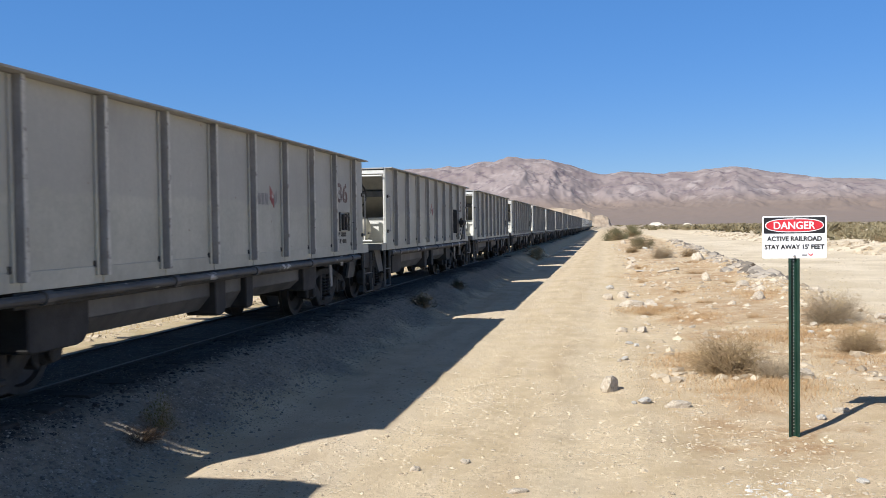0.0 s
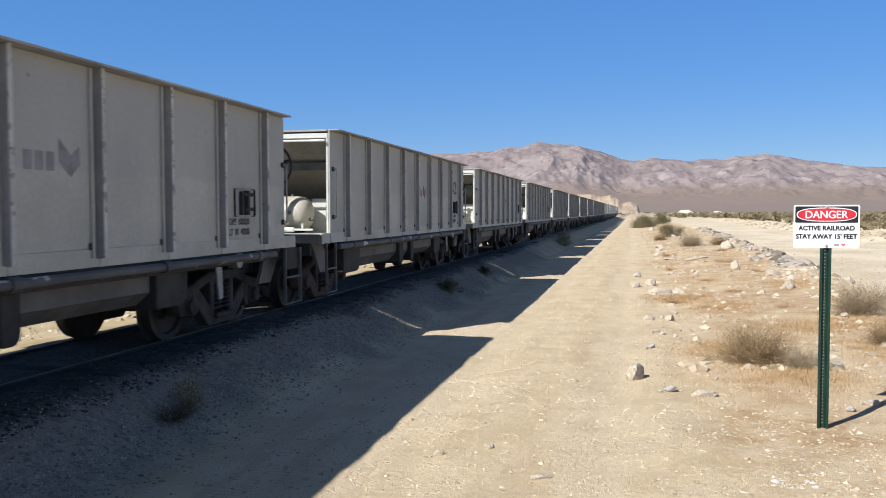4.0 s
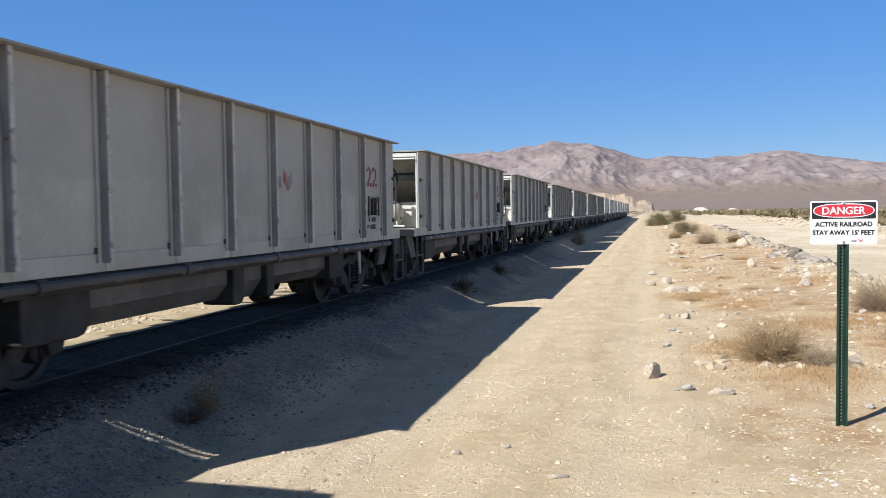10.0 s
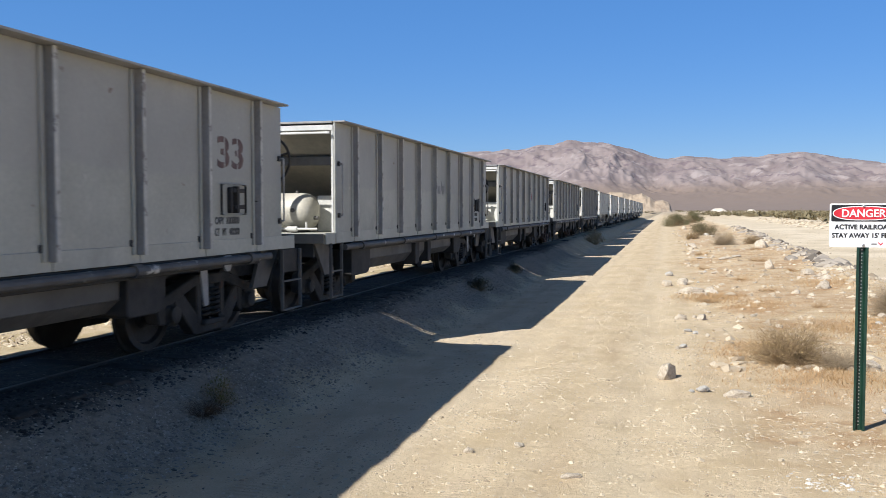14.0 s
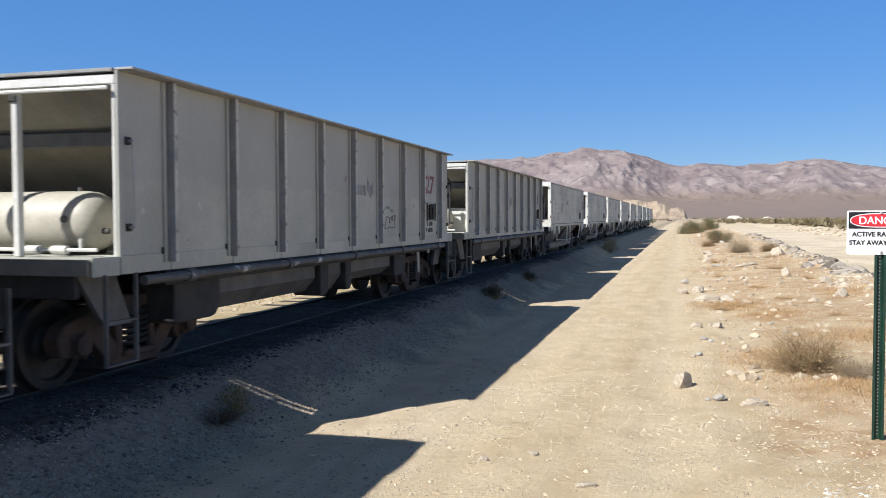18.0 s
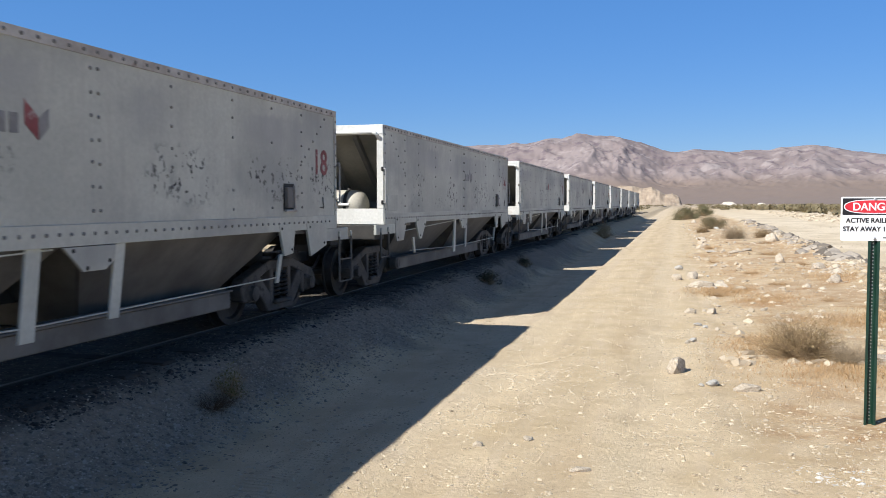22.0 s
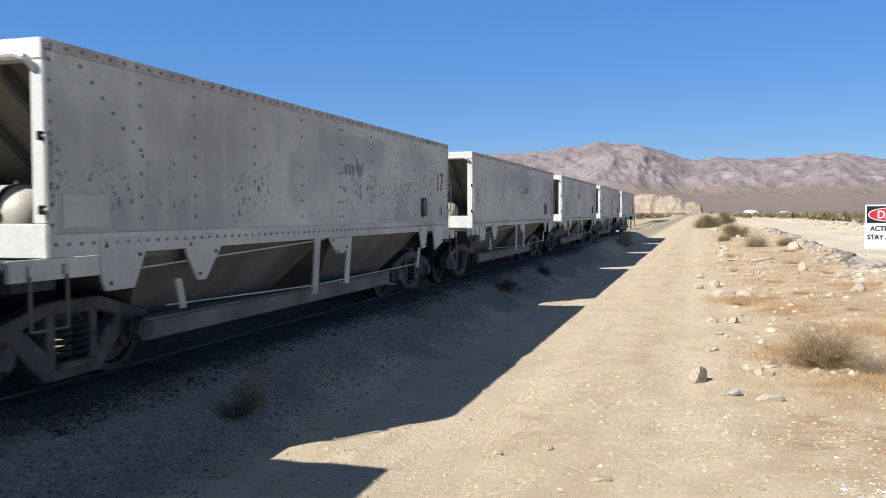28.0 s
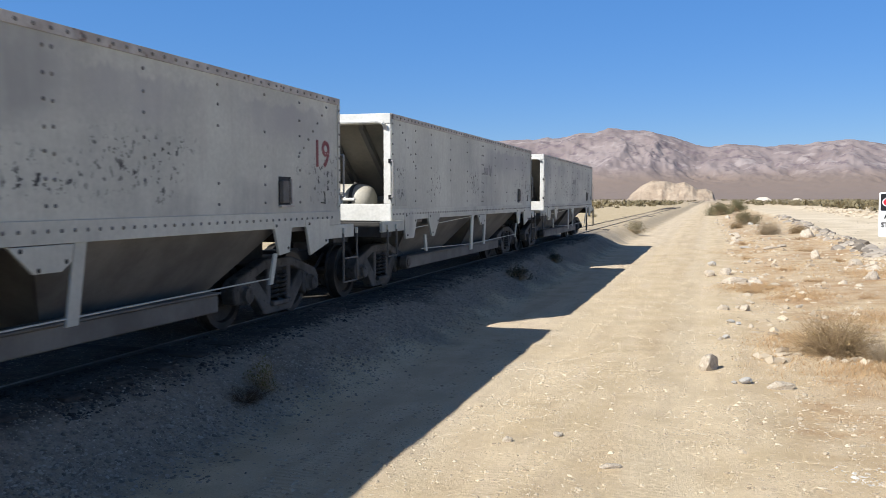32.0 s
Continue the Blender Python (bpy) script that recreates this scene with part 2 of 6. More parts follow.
DEADGRASS = surface("rust_brown_dead_grass", (0.34, 0.21, 0.1), (0.5, 0.34, 0.18), 3.0, 0.9, 0.1, 60, space="world")
WEED = surface("yellow_green_weed", (0.085, 0.08, 0.02), (0.21, 0.18, 0.042), 12.0, 0.7, 0.1, 60, space="world")
# shade on the shoulder is put into this darker copy of the weed
SHADEWEED = surface("shaded_olive_weed", (0.02, 0.021, 0.009), (0.06, 0.056, 0.022), 12.0, 0.7, 0.1, 60, space="world")
BROWNTWIG = surface("brown_dead_stalks", (0.06, 0.036, 0.02), (0.16, 0.1, 0.055), 12.0, 0.9, 0.1, 60, space="world")
SIGN_WHITE = surface("white_sign_face", (0.76, 0.76, 0.77), (0.82, 0.82, 0.82), 3.0, 0.35, 0.0)
SIGN_BLACK = surface("black_sign_print", (0.012, 0.012, 0.014), (0.022, 0.022, 0.024), 3.0, 0.4, 0.0)
SIGN_RED = surface("red_sign_print", (0.55, 0.02, 0.035), (0.62, 0.03, 0.045), 3.0, 0.4, 0.0)
POST = surface("dark_green_post_paint", (0.006, 0.028, 0.018), (0.012, 0.045, 0.03), 6.0, 0.4, 0.05, 40)
STEEL = surface("bright_bolt_steel", (0.4, 0.4, 0.4), (0.55, 0.55, 0.55), 9.0, 0.35, 0.0, metallic=0.9)
CRESTROCK = surface("mixed_dark_rock", (0.11, 0.092, 0.074), (0.44, 0.38, 0.31), 2.0, 0.9, 0.4, 30, space="world", stones=True)
GYPSUM = surface("white_gypsum_rock", (0.62, 0.6, 0.57), (0.78, 0.77, 0.74), 5.0, 0.9, 0.4, 30)
DOODLE = surface("black_marker_line", (0.02, 0.02, 0.02), (0.05, 0.05, 0.05), 8.0, 0.6, 0.0)
MOUND = surface("pale_gypsum_hill", (0.3, 0.228, 0.163), (0.42, 0.333, 0.245), 0.15, 0.95, 0.3, 0.8, space="world")
BERM = surface("distant_spoil_heap", (0.55, 0.48, 0.39), (0.66, 0.59, 0.5), 0.1, 0.95, 0.2, 1.0, space="world")


def ground_material():
    """Sand, grey ballast beside the track, rust-brown dry grass soil on the verge; bands wander with noise. Laid out in paces."""
    m = bpy.data.materials.new("desert_ground")
    m.use_nodes = True
    n, l = m.node_tree.nodes, m.node_tree.links
    bsdf = n["Principled BSDF"]
    paces = n.new("ShaderNodeVectorMath")
    paces.operation = "SCALE"
    paces.inputs["Scale"].default_value = 1 / 1.109
    l.new(n.new("ShaderNodeNewGeometry").outputs["Position"], paces.inputs[0])
    pos = paces.outputs[0]
    split = n.new("ShaderNodeSeparateXYZ")
    l.new(pos, split.inputs[0])

    def noise_of(size, detail, rough=0.6):
        t = n.new("ShaderNodeTexNoise")
        t.inputs["Scale"].default_value, t.inputs["Detail"].default_value, t.inputs["Roughness"].default_value = size, detail, rough
        l.new(pos, t.inputs["Vector"])
        return t.outputs["Fac"]

    def math_of(op, a, b):
        x = n.new("ShaderNodeMath")
        x.operation = op
        for s, v in ((x.inputs[0], a), (x.inputs[1], b)):
            if isinstance(v, (int, float)):
                s.default_value = v
            else:
                l.new(v, s)
        return x.outputs[0]

    def step(v, a, b):
        r = n.new("ShaderNodeMapRange")
        r.interpolation_type = "SMOOTHSTEP"
        r.inputs["From Min"].default_value, r.inputs["From Max"].default_value = a, b
        l.new(v, r.inputs["Value"])
        return r.outputs[0]

    def mixed(fac, a, b, kind="MIX"):
        x = n.new("ShaderNodeMix")
        x.data_type, x.blend_type = "RGBA", kind
        for s, v in ((x.inputs[0], fac), (x.inputs[6], a), (x.inputs[7], b)):
            if isinstance(v, (tuple, int, float)):
                s.default_value = (*v, 1) if isinstance(v, tuple) else v
            else:
                l.new(v, s)
        return x.outputs[2]

    big, mid, small, tiny = noise_of(0.35, 5), noise_of(2.2, 6), noise_of(14, 8, 0.75), noise_of(90, 4, 0.7)
    x = math_of("ADD", split.outputs[0], math_of("MULTIPLY", math_of("SUBTRACT", noise_of(0.9, 4), 0.5), 1.4))
    sand = mixed(step(mid, 0.35, 0.65), (0.52, 0.41, 0.265), (0.64, 0.52, 0.355))
    verge = mixed(step(mid, 0.38, 0.62), (0.42, 0.288, 0.165), (0.53, 0.402, 0.265))
    on_verge = math_of("MULTIPLY", step(x, 0.2, 1.4), math_of("SUBTRACT", 1.0, step(x, 4.2, 5.2)))
    col = mixed(math_of("MULTIPLY", on_verge, step(big, 0.34, 0.6)), sand, verge)
    litter = math_of("MULTIPLY", on_verge, math_of("MULTIPLY", step(noise_of(0.8, 6, 0.7), 0.5, 0.62), 0.75))
    col = mixed(litter, col, mixed(step(small, 0.4, 0.6), (0.30, 0.16, 0.065), (0.44, 0.28, 0.14)))
    road2 = mixed(step(noise_of(0.25, 6), 0.38, 0.62), (0.57, 0.475, 0.34), (0.71, 0.615, 0.475))
    col = mixed(math_of("MULTIPLY", step(x, 4.6, 5.4), math_of("SUBTRACT", 1.0, step(split.outputs[1], 70, 300))), col, road2)
    pale = math_of("MULTIPLY", step(x, -3.1, -2.6), math_of("SUBTRACT", 1.0, step(x, -2.0, -1.6)))
    col = mixed(math_of("MULTIPLY", pale, 0.4), col, mixed(step(mid, 0.35, 0.65), (0.62, 0.52, 0.4), (0.72, 0.62, 0.49)))
    # grey ballast and oily bed, with the train's shade put into their colour
    gravel = mixed(step(small, 0.35, 0.65), (0.2, 0.175, 0.145), (0.33, 0.29, 0.235))
    bare = math_of("SUBTRACT", 1.0, math_of("MULTIPLY", step(split.outputs[1], 27, 36), 0.85))  # fades to sand further on, where the shoulder lies in sun
    col = mixed(math_of("MULTIPLY", bare, math_of("SUBTRACT", 1.0, step(x, -3.35, -2.75))), col, gravel)
    shaded_bed = mixed(step(small, 0.35, 0.65), (0.04, 0.035, 0.03), (0.12, 0.106, 0.09))
    col = mixed(math_of("MULTIPLY", bare, math_of("SUBTRACT", 1.0, step(x, -3.85, -3.5))), col, shaded_bed)
    smear = n.new("ShaderNodeVectorMath")
    smear.operation = "MULTIPLY"
    smear.inputs[1].default_value = (3.2, 0.55, 1.0)
    l.new(pos, smear.inputs[0])
    oil = n.new("ShaderNodeTexNoise")
    oil.inputs["Scale"].default_value, oil.inputs["Detail"].default_value = 1.0, 5
    l.new(smear.outputs[0], oil.inputs["Vector"])
    col = mixed(math_of("MULTIPLY", math_of("MULTIPLY", bare, math_of("SUBTRACT", 1.0, step(x, -3.8, -3.1))), math_of("MULTIPLY", step(oil.outputs["Fac"], 0.54, 0.66), 0.5)), col, (0.03, 0.028, 0.026))
    left = mixed(step(mid, 0.35, 0.65), (0.42, 0.33, 0.19), (0.56, 0.46, 0.31))
    col = mixed(math_of("SUBTRACT", 1.0, step(split.outputs[0], -5.5, -5.25)), col, left)
    far = mixed(step(noise_of(0.03, 5), 0.4, 0.6), (0.33, 0.26, 0.18), (0.5, 0.41, 0.3))
    col = mixed(step(split.outputs[1], 150, 500), col, far)
    lane = n.new("ShaderNodeVectorMath")
    lane.operation = "MULTIPLY"
    lane.inputs[1].default_value = (3.4, 0.34, 1.0)
    l.new(pos, lane.inputs[0])
    tracks = n.new("ShaderNodeTexNoise")
    tracks.inputs["Scale"].default_value, tracks.inputs["Detail"].default_value = 1.0, 5
    l.new(lane.outputs[0], tracks.inputs["Vector"])
    on_road = math_of("MULTIPLY", step(split.outputs[0], -3.0, -2.2), math_of("SUBTRACT", 1.0, step(split.outputs[0], 0.3, 1.0)))
    col = mixed(math_of("MULTIPLY", math_of("MULTIPLY", step(tracks.outputs["Fac"], 0.5, 0.68), on_road), 0.42), col, (0.40, 0.30, 0.2))
    col = mixed(math_of("MULTIPLY", math_of("SUBTRACT", 1.0, step(tracks.outputs["Fac"], 0.3, 0.46)), math_of("MULTIPLY", on_road, 0.5)), col, (0.64, 0.53, 0.4))
    for centre, width in ((-1.62, 0.55), (-0.22, 0.45)):
        away = math_of("ABSOLUTE", math_of("SUBTRACT", x, centre), 0.0)
        lane_at = math_of("SUBTRACT", 1.0, step(away, width * 0.35, width))
        col = mixed(math_of("MULTIPLY", lane_at, math_of("MULTIPLY", step(big, 0.3, 0.6), 0.5)), col, (0.66, 0.55, 0.395))
    treads = n.new("ShaderNodeTexWave")
    treads.bands_direction = "Y"
    treads.inputs["Scale"].default_value, treads.inputs["Distortion"].default_value = 6.5, 2.5
    treads.inputs["Detail"].default_value, treads.inputs["Detail Scale"].default_value = 2.0, 3.0
    l.new(pos, treads.inputs["Vector"])
    worn_at = step(noise_of(0.8, 4), 0.46, 0.6)
    for centre, width in ((-1.25, 0.22), (-0.38, 0.2), (-2.3, 0.18)):
        away = math_of("ABSOLUTE", math_of("SUBTRACT", x, centre), 0.0)
        band = math_of("MULTIPLY", math_of("SUBTRACT", 1.0, step(away, width * 0.6, width)), worn_at)
        col = mixed(math_of("MULTIPLY", math_of("MULTIPLY", band, step(treads.outputs["Fac"], 0.5, 0.8)), 0.3), col, (0.34, 0.26, 0.17))
    away = math_of("ABSOLUTE", math_of("SUBTRACT", split.outputs[0], -0.62), 0.0)
    col = mixed(math_of("MULTIPLY", math_of("SUBTRACT", 1.0, step(away, 0.05, 0.2)), math_of("MULTIPLY", step(big, 0.36, 0.6), 0.3)), col, (0.45, 0.33, 0.2))
    crumbs = step(noise_of(60, 3, 0.6), 0.56, 0.64)
    col = mixed(math_of("MULTIPLY", crumbs, math_of("MULTIPLY", step(mid, 0.42, 0.6), 0.7)), col, (0.33, 0.255, 0.18))
    speck = step(noise_of(38, 2, 0.5), 0.66, 0.7)
    col = mixed(math_of("MULTIPLY", speck, 0.6), col, (0.68, 0.6, 0.5))
    dark = step(noise_of(26, 3, 0.5), 0.68, 0.74)
    col = mixed(math_of("MULTIPLY", dark, 0.45), col, (0.25, 0.19, 0.13))
    grey = n.new("ShaderNodeMapRange")
    grey.inputs["To Min"].default_value, grey.inputs["To Max"].default_value = 0.66, 1.34
    l.new(tiny, grey.inputs["Value"])
    col = mixed(0.8, col, grey.outputs[0], "MULTIPLY")
    col = mixed(1.0, col, (1.0, 0.975, 0.925), "MULTIPLY")
    l.new(col, bsdf.inputs["Base Color"])
    bsdf.inputs["Roughness"].default_value = 0.95
    b = n.new("ShaderNodeBump")
    b.inputs["Strength"].default_value, b.inputs["Distance"].default_value = 0.6, 0.045
    l.new(math_of("ADD", math_of("MULTIPLY", small, 1.0), math_of("MULTIPLY", tiny, 0.35)), b.inputs["Height"])
    l.new(b.outputs[0], bsdf.inputs["Normal"])
    return m


def mountain_material():
    """Bare brown rock with pale gullies and dust slopes; distant haze is put into its mauve tint."""
    m = bpy.data.materials.new("bare_mountain_rock")
    m.use_nodes = True
    n, l = m.node_tree.nodes, m.node_tree.links
    bsdf = n["Principled BSDF"]
    pos = n.new("ShaderNodeNewGeometry").outputs["Position"]

    def noise_of(size, detail, dist=0.0):
        t = n.new("ShaderNodeTexNoise")
        t.inputs["Scale"].default_value, t.inputs["Detail"].default_value, t.inputs["Distortion"].default_value = size, detail, dist
        l.new(pos, t.inputs["Vector"])
        return t.outputs["Fac"]

    def step(v, a, b):
        r = n.new("ShaderNodeMapRange")
        r.interpolation_type = "SMOOTHSTEP"
        r.inputs["From Min"].default_value, r.inputs["From Max"].default_value = a, b
        l.new(v, r.inputs["Value"])
        return r.outputs[0]

    def mixed(fac, a, b):
        x = n.new("ShaderNodeMix")
        x.data_type = "RGBA"
        l.new(fac, x.inputs[0])
        for s, v in ((x.inputs[6], a), (x.inputs[7], b)):
            if isinstance(v, tuple):
                s.default_value = (*v, 1)
            else:
                l.new(v, s)
        return x.outputs[2]

    col = mixed(step(noise_of(0.004, 6), 0.35, 0.65), (0.205, 0.163, 0.158), (0.27, 0.222, 0.212))
    high = n.new("ShaderNodeSeparateXYZ")
    l.new(pos, high.inputs[0])
    col = mixed(step(noise_of(0.014, 10, 0.5), 0.53, 0.66), col, (0.315, 0.266, 0.254))
    # dark mottling stands in for shade in the gullies
    col = mixed(step(noise_of(0.022, 9, 0.5), 0.53, 0.66), col, (0.165, 0.128, 0.137))
    low = step(high.outputs[2], 120, 55)
    col = mixed(low, col, (0.212, 0.16, 0.130))
    l.new(col, bsdf.inputs["Base Color"])
    bsdf.inputs["Roughness"].default_value = 1.0
    return m


GROUND, MOUNTAIN = ground_material(), mountain_material()


# ---- building helpers ----
def part(name, bm, material, parent=None, label="", smooth=False):
    """Links a bmesh as one mesh object, under a thing or a part where parent is given."""
    me = bpy.data.meshes.new(name)
    bm.normal_update()
    bm.to_mesh(me)
    bm.free()
    if smooth:
        me.shade_smooth()
    me.materials.append(material)
    ob = new(name, me)
    ob.parent = parent
    if label:
        ob["label"] = label
    return ob


def box(bm, x0, x1, y0, y1, z0, z1):
    made = bmesh.ops.create_cube(bm, size=1.0)["verts"]
    for v in made:
        v.co = Vector(((x0 + x1) / 2 + v.co.x * (x1 - x0), (y0 + y1) / 2 + v.co.y * (y1 - y0), (z0 + z1) / 2 + v.co.z * (z1 - z0)))
    return bm


def boxes(*rows):
    bm = bmesh.new()
    for r in rows:
        box(bm, *r)
    return bm


def worn(bm, width=0.006):
    """Rounded edges."""
    bmesh.ops.bevel(bm, geom=[e for e in bm.edges if e.calc_face_angle(0) > 0.6], offset=width, segments=1, affect="EDGES", profile=0.5)
    return bm


def rod(bm, a, b, r, sides=8):
    """A round bar from a to b."""
    a, b = Vector(a), Vector(b)
    d = b - a
    m = Matrix.Translation((a + b) / 2) @ d.to_track_quat("Z", "Y").to_matrix().to_4x4()
    bmesh.ops.create_cone(bm, cap_ends=True, segments=sides, radius1=r, radius2=r, depth=d.length, matrix=m)
    return bm


def rods(pairs, r, sides=8):
    bm = bmesh.new()
    for a, b in pairs:
        rod(bm, a, b, r, sides)
    return bm


def plate(bm, corners, axis, a, b):
    """A flat outline drawn in the two axes other than axis, with thickness from a to b along axis."""
    def at(p, d):
        q = list(p)
        q.insert("xyz".index(axis), d)
        return bm.verts.new(q)
    low, high = [at(p, a) for p in corners], [at(p, b) for p in corners]
    faces = [bm.faces.new(low), bm.faces.new(high[::-1])]
    for i in range(len(corners)):
        j = (i + 1) % len(corners)
        faces.append(bm.faces.new((low[j], low[i], high[i], high[j])))
    bmesh.ops.recalc_face_normals(bm, faces=faces)
    return bm


def lathe(bm, profile, axis="x", sides=24, centre=(0, 0, 0)):
    """Turns (along, radius) pairs about an axis."""
    rings = []
    for s, r in profile:
        ring = []
        for k in range(sides):
            a = 2 * math.pi * k / sides
            c, d = r * math.cos(a), r * math.sin(a)
            p = {"x": (s, c, d), "y": (c, s, d), "z": (c, d, s)}[axis]
            ring.append(bm.verts.new(Vector(centre) + Vector(p)))
        rings.append(ring)
    faces = []
    for one, two in zip(rings, rings[1:]):
        for k in range(sides):
            j = (k + 1) % sides
            faces.append(bm.faces.new((one[k], one[j], two[j], two[k])))
    faces += [bm.faces.new(rings[0]), bm.faces.new(rings[-1])]
    bmesh.ops.recalc_face_normals(bm, faces=faces)
    return bm


def ring(bm, centre, radius, thick, axis="y", around=20, tube=6):
    """A torus."""
    verts = []
    for i in range(around):
        a, row = 2 * math.pi * i / around, []
        for j in range(tube):
            b = 2 * math.pi * j / tube
            r, h = radius + thick * math.cos(b), thick * math.sin(b)
            p = {"x": (h, r * math.cos(a), r * math.sin(a)), "y": (r * math.cos(a), h, r * math.sin(a)), "z": (r * math.cos(a), r * math.sin(a), h)}[axis]
            row.append(bm.verts.new(Vector(centre) + Vector(p)))
        verts.append(row)
    faces = [bm.faces.new((verts[i][j], verts[(i + 1) % around][j], verts[(i + 1) % around][(j + 1) % tube], verts[i][(j + 1) % tube]))
             for i in range(around) for j in range(tube)]
    bmesh.ops.recalc_face_normals(bm, faces=faces)
    return bm


def lettering(name, text, size, material, parent, m, label="", width=None, bold=0.0):
    """Flat letters of the built-in font as a mesh, their lower left corner at the pose m; width squeezes or stretches the line."""
    curve = bpy.data.curves.new(name, "FONT")
    curve.body, curve.size, curve.extrude, curve.offset = text, size, 0.0015, bold
    tmp = bpy.data.objects.new(name, curve)
    me = bpy.data.meshes.new_from_object(tmp)
    bpy.data.objects.remove(tmp)
    xs = [v.co.x for v in me.vertices]
    ys = [v.co.y for v in me.vertices]
    sx = width / (max(xs) - min(xs)) if width else 1.0
    for v in me.vertices:
        v.co.x, v.co.y = (v.co.x - min(xs)) * sx, v.co.y - min(ys)
    me.materials.clear()
    me.materials.append(material)
    ob = new(name, me)
    ob.parent, ob.matrix_local = parent, m
    if label:
        ob["label"] = label
    return ob


# ---- land ----
TABLE = np.random.RandomState(7).rand(256, 256)


def lattice(x, y, seed=0):
    """Smooth value noise on a unit lattice, 0 to 1, for arrays."""
    xi, yi = np.floor(x).astype(int), np.floor(y).astype(int)
    u, v = x - xi, y - yi
    u, v = u * u * (3 - 2 * u), v * v * (3 - 2 * v)
    at = lambda a, b: TABLE[(a + 37 * seed) % 256, (b + 91 * seed) % 256]
    return (at(xi, yi) * (1 - u) + at(xi + 1, yi) * u) * (1 - v) + (at(xi, yi + 1) * (1 - u) + at(xi + 1, yi + 1) * u) * v


def layers(x, y, octaves=5, seed=0, ridged=False):
    total, size, norm = 0, 1.0, 0
    for k in range(octaves):
        w = lattice(x * 2**k, y * 2**k, seed + k)
        total = total + size * (1 - np.abs(2 * w - 1) if ridged else w)
        norm, size = norm + size, size * 0.5
    return total / norm


def ease(a, b, x):
    t = np.clip((x - a) / (b - a), 0, 1)
    return t * t * (3 - 2 * t)


TRACK_X, RAIL_Z = -5.3, 0.31
PACE, ROAD_Z = 1.109, -0.18  # a pace in metres, in which the road and the verge are laid out; the road's level


def ground_z(x, y):
    """Height of the ground: raised track bed, flat dirt road with shallow ruts, a low ridge of spoil, a second road, open desert."""
    x, y = np.asarray(x, float), np.asarray(y, float)
    u, v = x / PACE, y / PACE
    edge = x + 0.25 * (layers(y * 0.35 + 11, y * 0 + 2, 3, 41) - 0.5)
    bed = 0.462 * (1 - ease(-4.3, -3.1, edge)) * ease(-8.0, -6.4, x)
    ruts = -0.02 * (np.exp(-((u + 1.55) / 0.22) ** 2) + np.exp(-((u + 0.15) / 0.22) ** 2))
    crest = 3.75 + 0.029 * np.clip(y, 0, 80) + 0.3 * (layers(y * 0.25, y * 0 + 7, 3, 44) - 0.5)
    tall = 0.1 + 0.24 * ease(11, 26, y) + 0.14 * (layers(y * 0.4, x * 0.3, 3, 45) - 0.5) * ease(12, 24, y)
    verge = tall * (ease(0.5, 2.6, x) * 0.55 + 0.45 * ease(crest - 1.3, crest, x)) * (1 - ease(crest, crest + 1.1, x))
    road2 = -0.06 * ease(crest, crest + 1.2, x) * (1 - ease(150, 300, v))
    bank = (0.4 + 0.5 * (layers(u * 0.35, v * 0.2, 3, 17) - 0.5)) * ease(12.8, 15.0, u + 0.8 * (layers(u * 0 + 3, v * 0.2, 3, 18) - 0.5)) * (1 - ease(120, 300, v))
    rough = 0.055 * (layers(u * 0.7, v * 0.7, 4, 3) - 0.5) * np.where((x > -3) & (x < 0.4), 0.5, 1.0)
    fine = 0.035 * (layers(u * 4, v * 4, 3, 9) - 0.5)
    wide = 0.5 * (layers(u * 0.02, v * 0.02, 4, 5) - 0.5) * ease(60, 300, np.hypot(x, y))
    hold = np.where((x < -4.5) & (x > -6.5), 0.2, 1.0)
    return ROAD_Z + bed + ruts + verge + road2 + bank + (rough + fine) * hold + wide


def spread(near, far_low, far_high, step, grow):
    """Coordinates with an even step in the near stretch that widen towards the far ends."""
    mid = list(np.arange(near[0], near[1] + step / 2, step))
    lo, hi, s = [mid[0]], [mid[-1]], step
    while hi[-1] < far_high or lo[-1] > far_low:
        s *= grow
        hi.append(hi[-1] + s)
        lo.append(lo[-1] - s)
    return np.array([v for v in lo[:0:-1] if v > far_low * 1.3] + mid + [v for v in hi[1:] if v < far_high * 1.3])


def sheet(name, xs, ys, zs, material, smooth=True):
    """A grid mesh from arrays of places."""
    rows, cols = xs.shape
    verts = np.stack([xs, ys, zs], -1).reshape(-1, 3)
    idx = np.arange(rows * cols).reshape(rows, cols)
    faces = np.stack([idx[:-1, :-1], idx[:-1, 1:], idx[1:, 1:], idx[1:, :-1]], -1).reshape(-1, 4)
    me = bpy.data.meshes.new(name)
    me.from_pydata(verts.tolist(), [], faces.tolist())
    if smooth:
        me.shade_smooth()
    me.materials.append(material)
    return new(name, me)


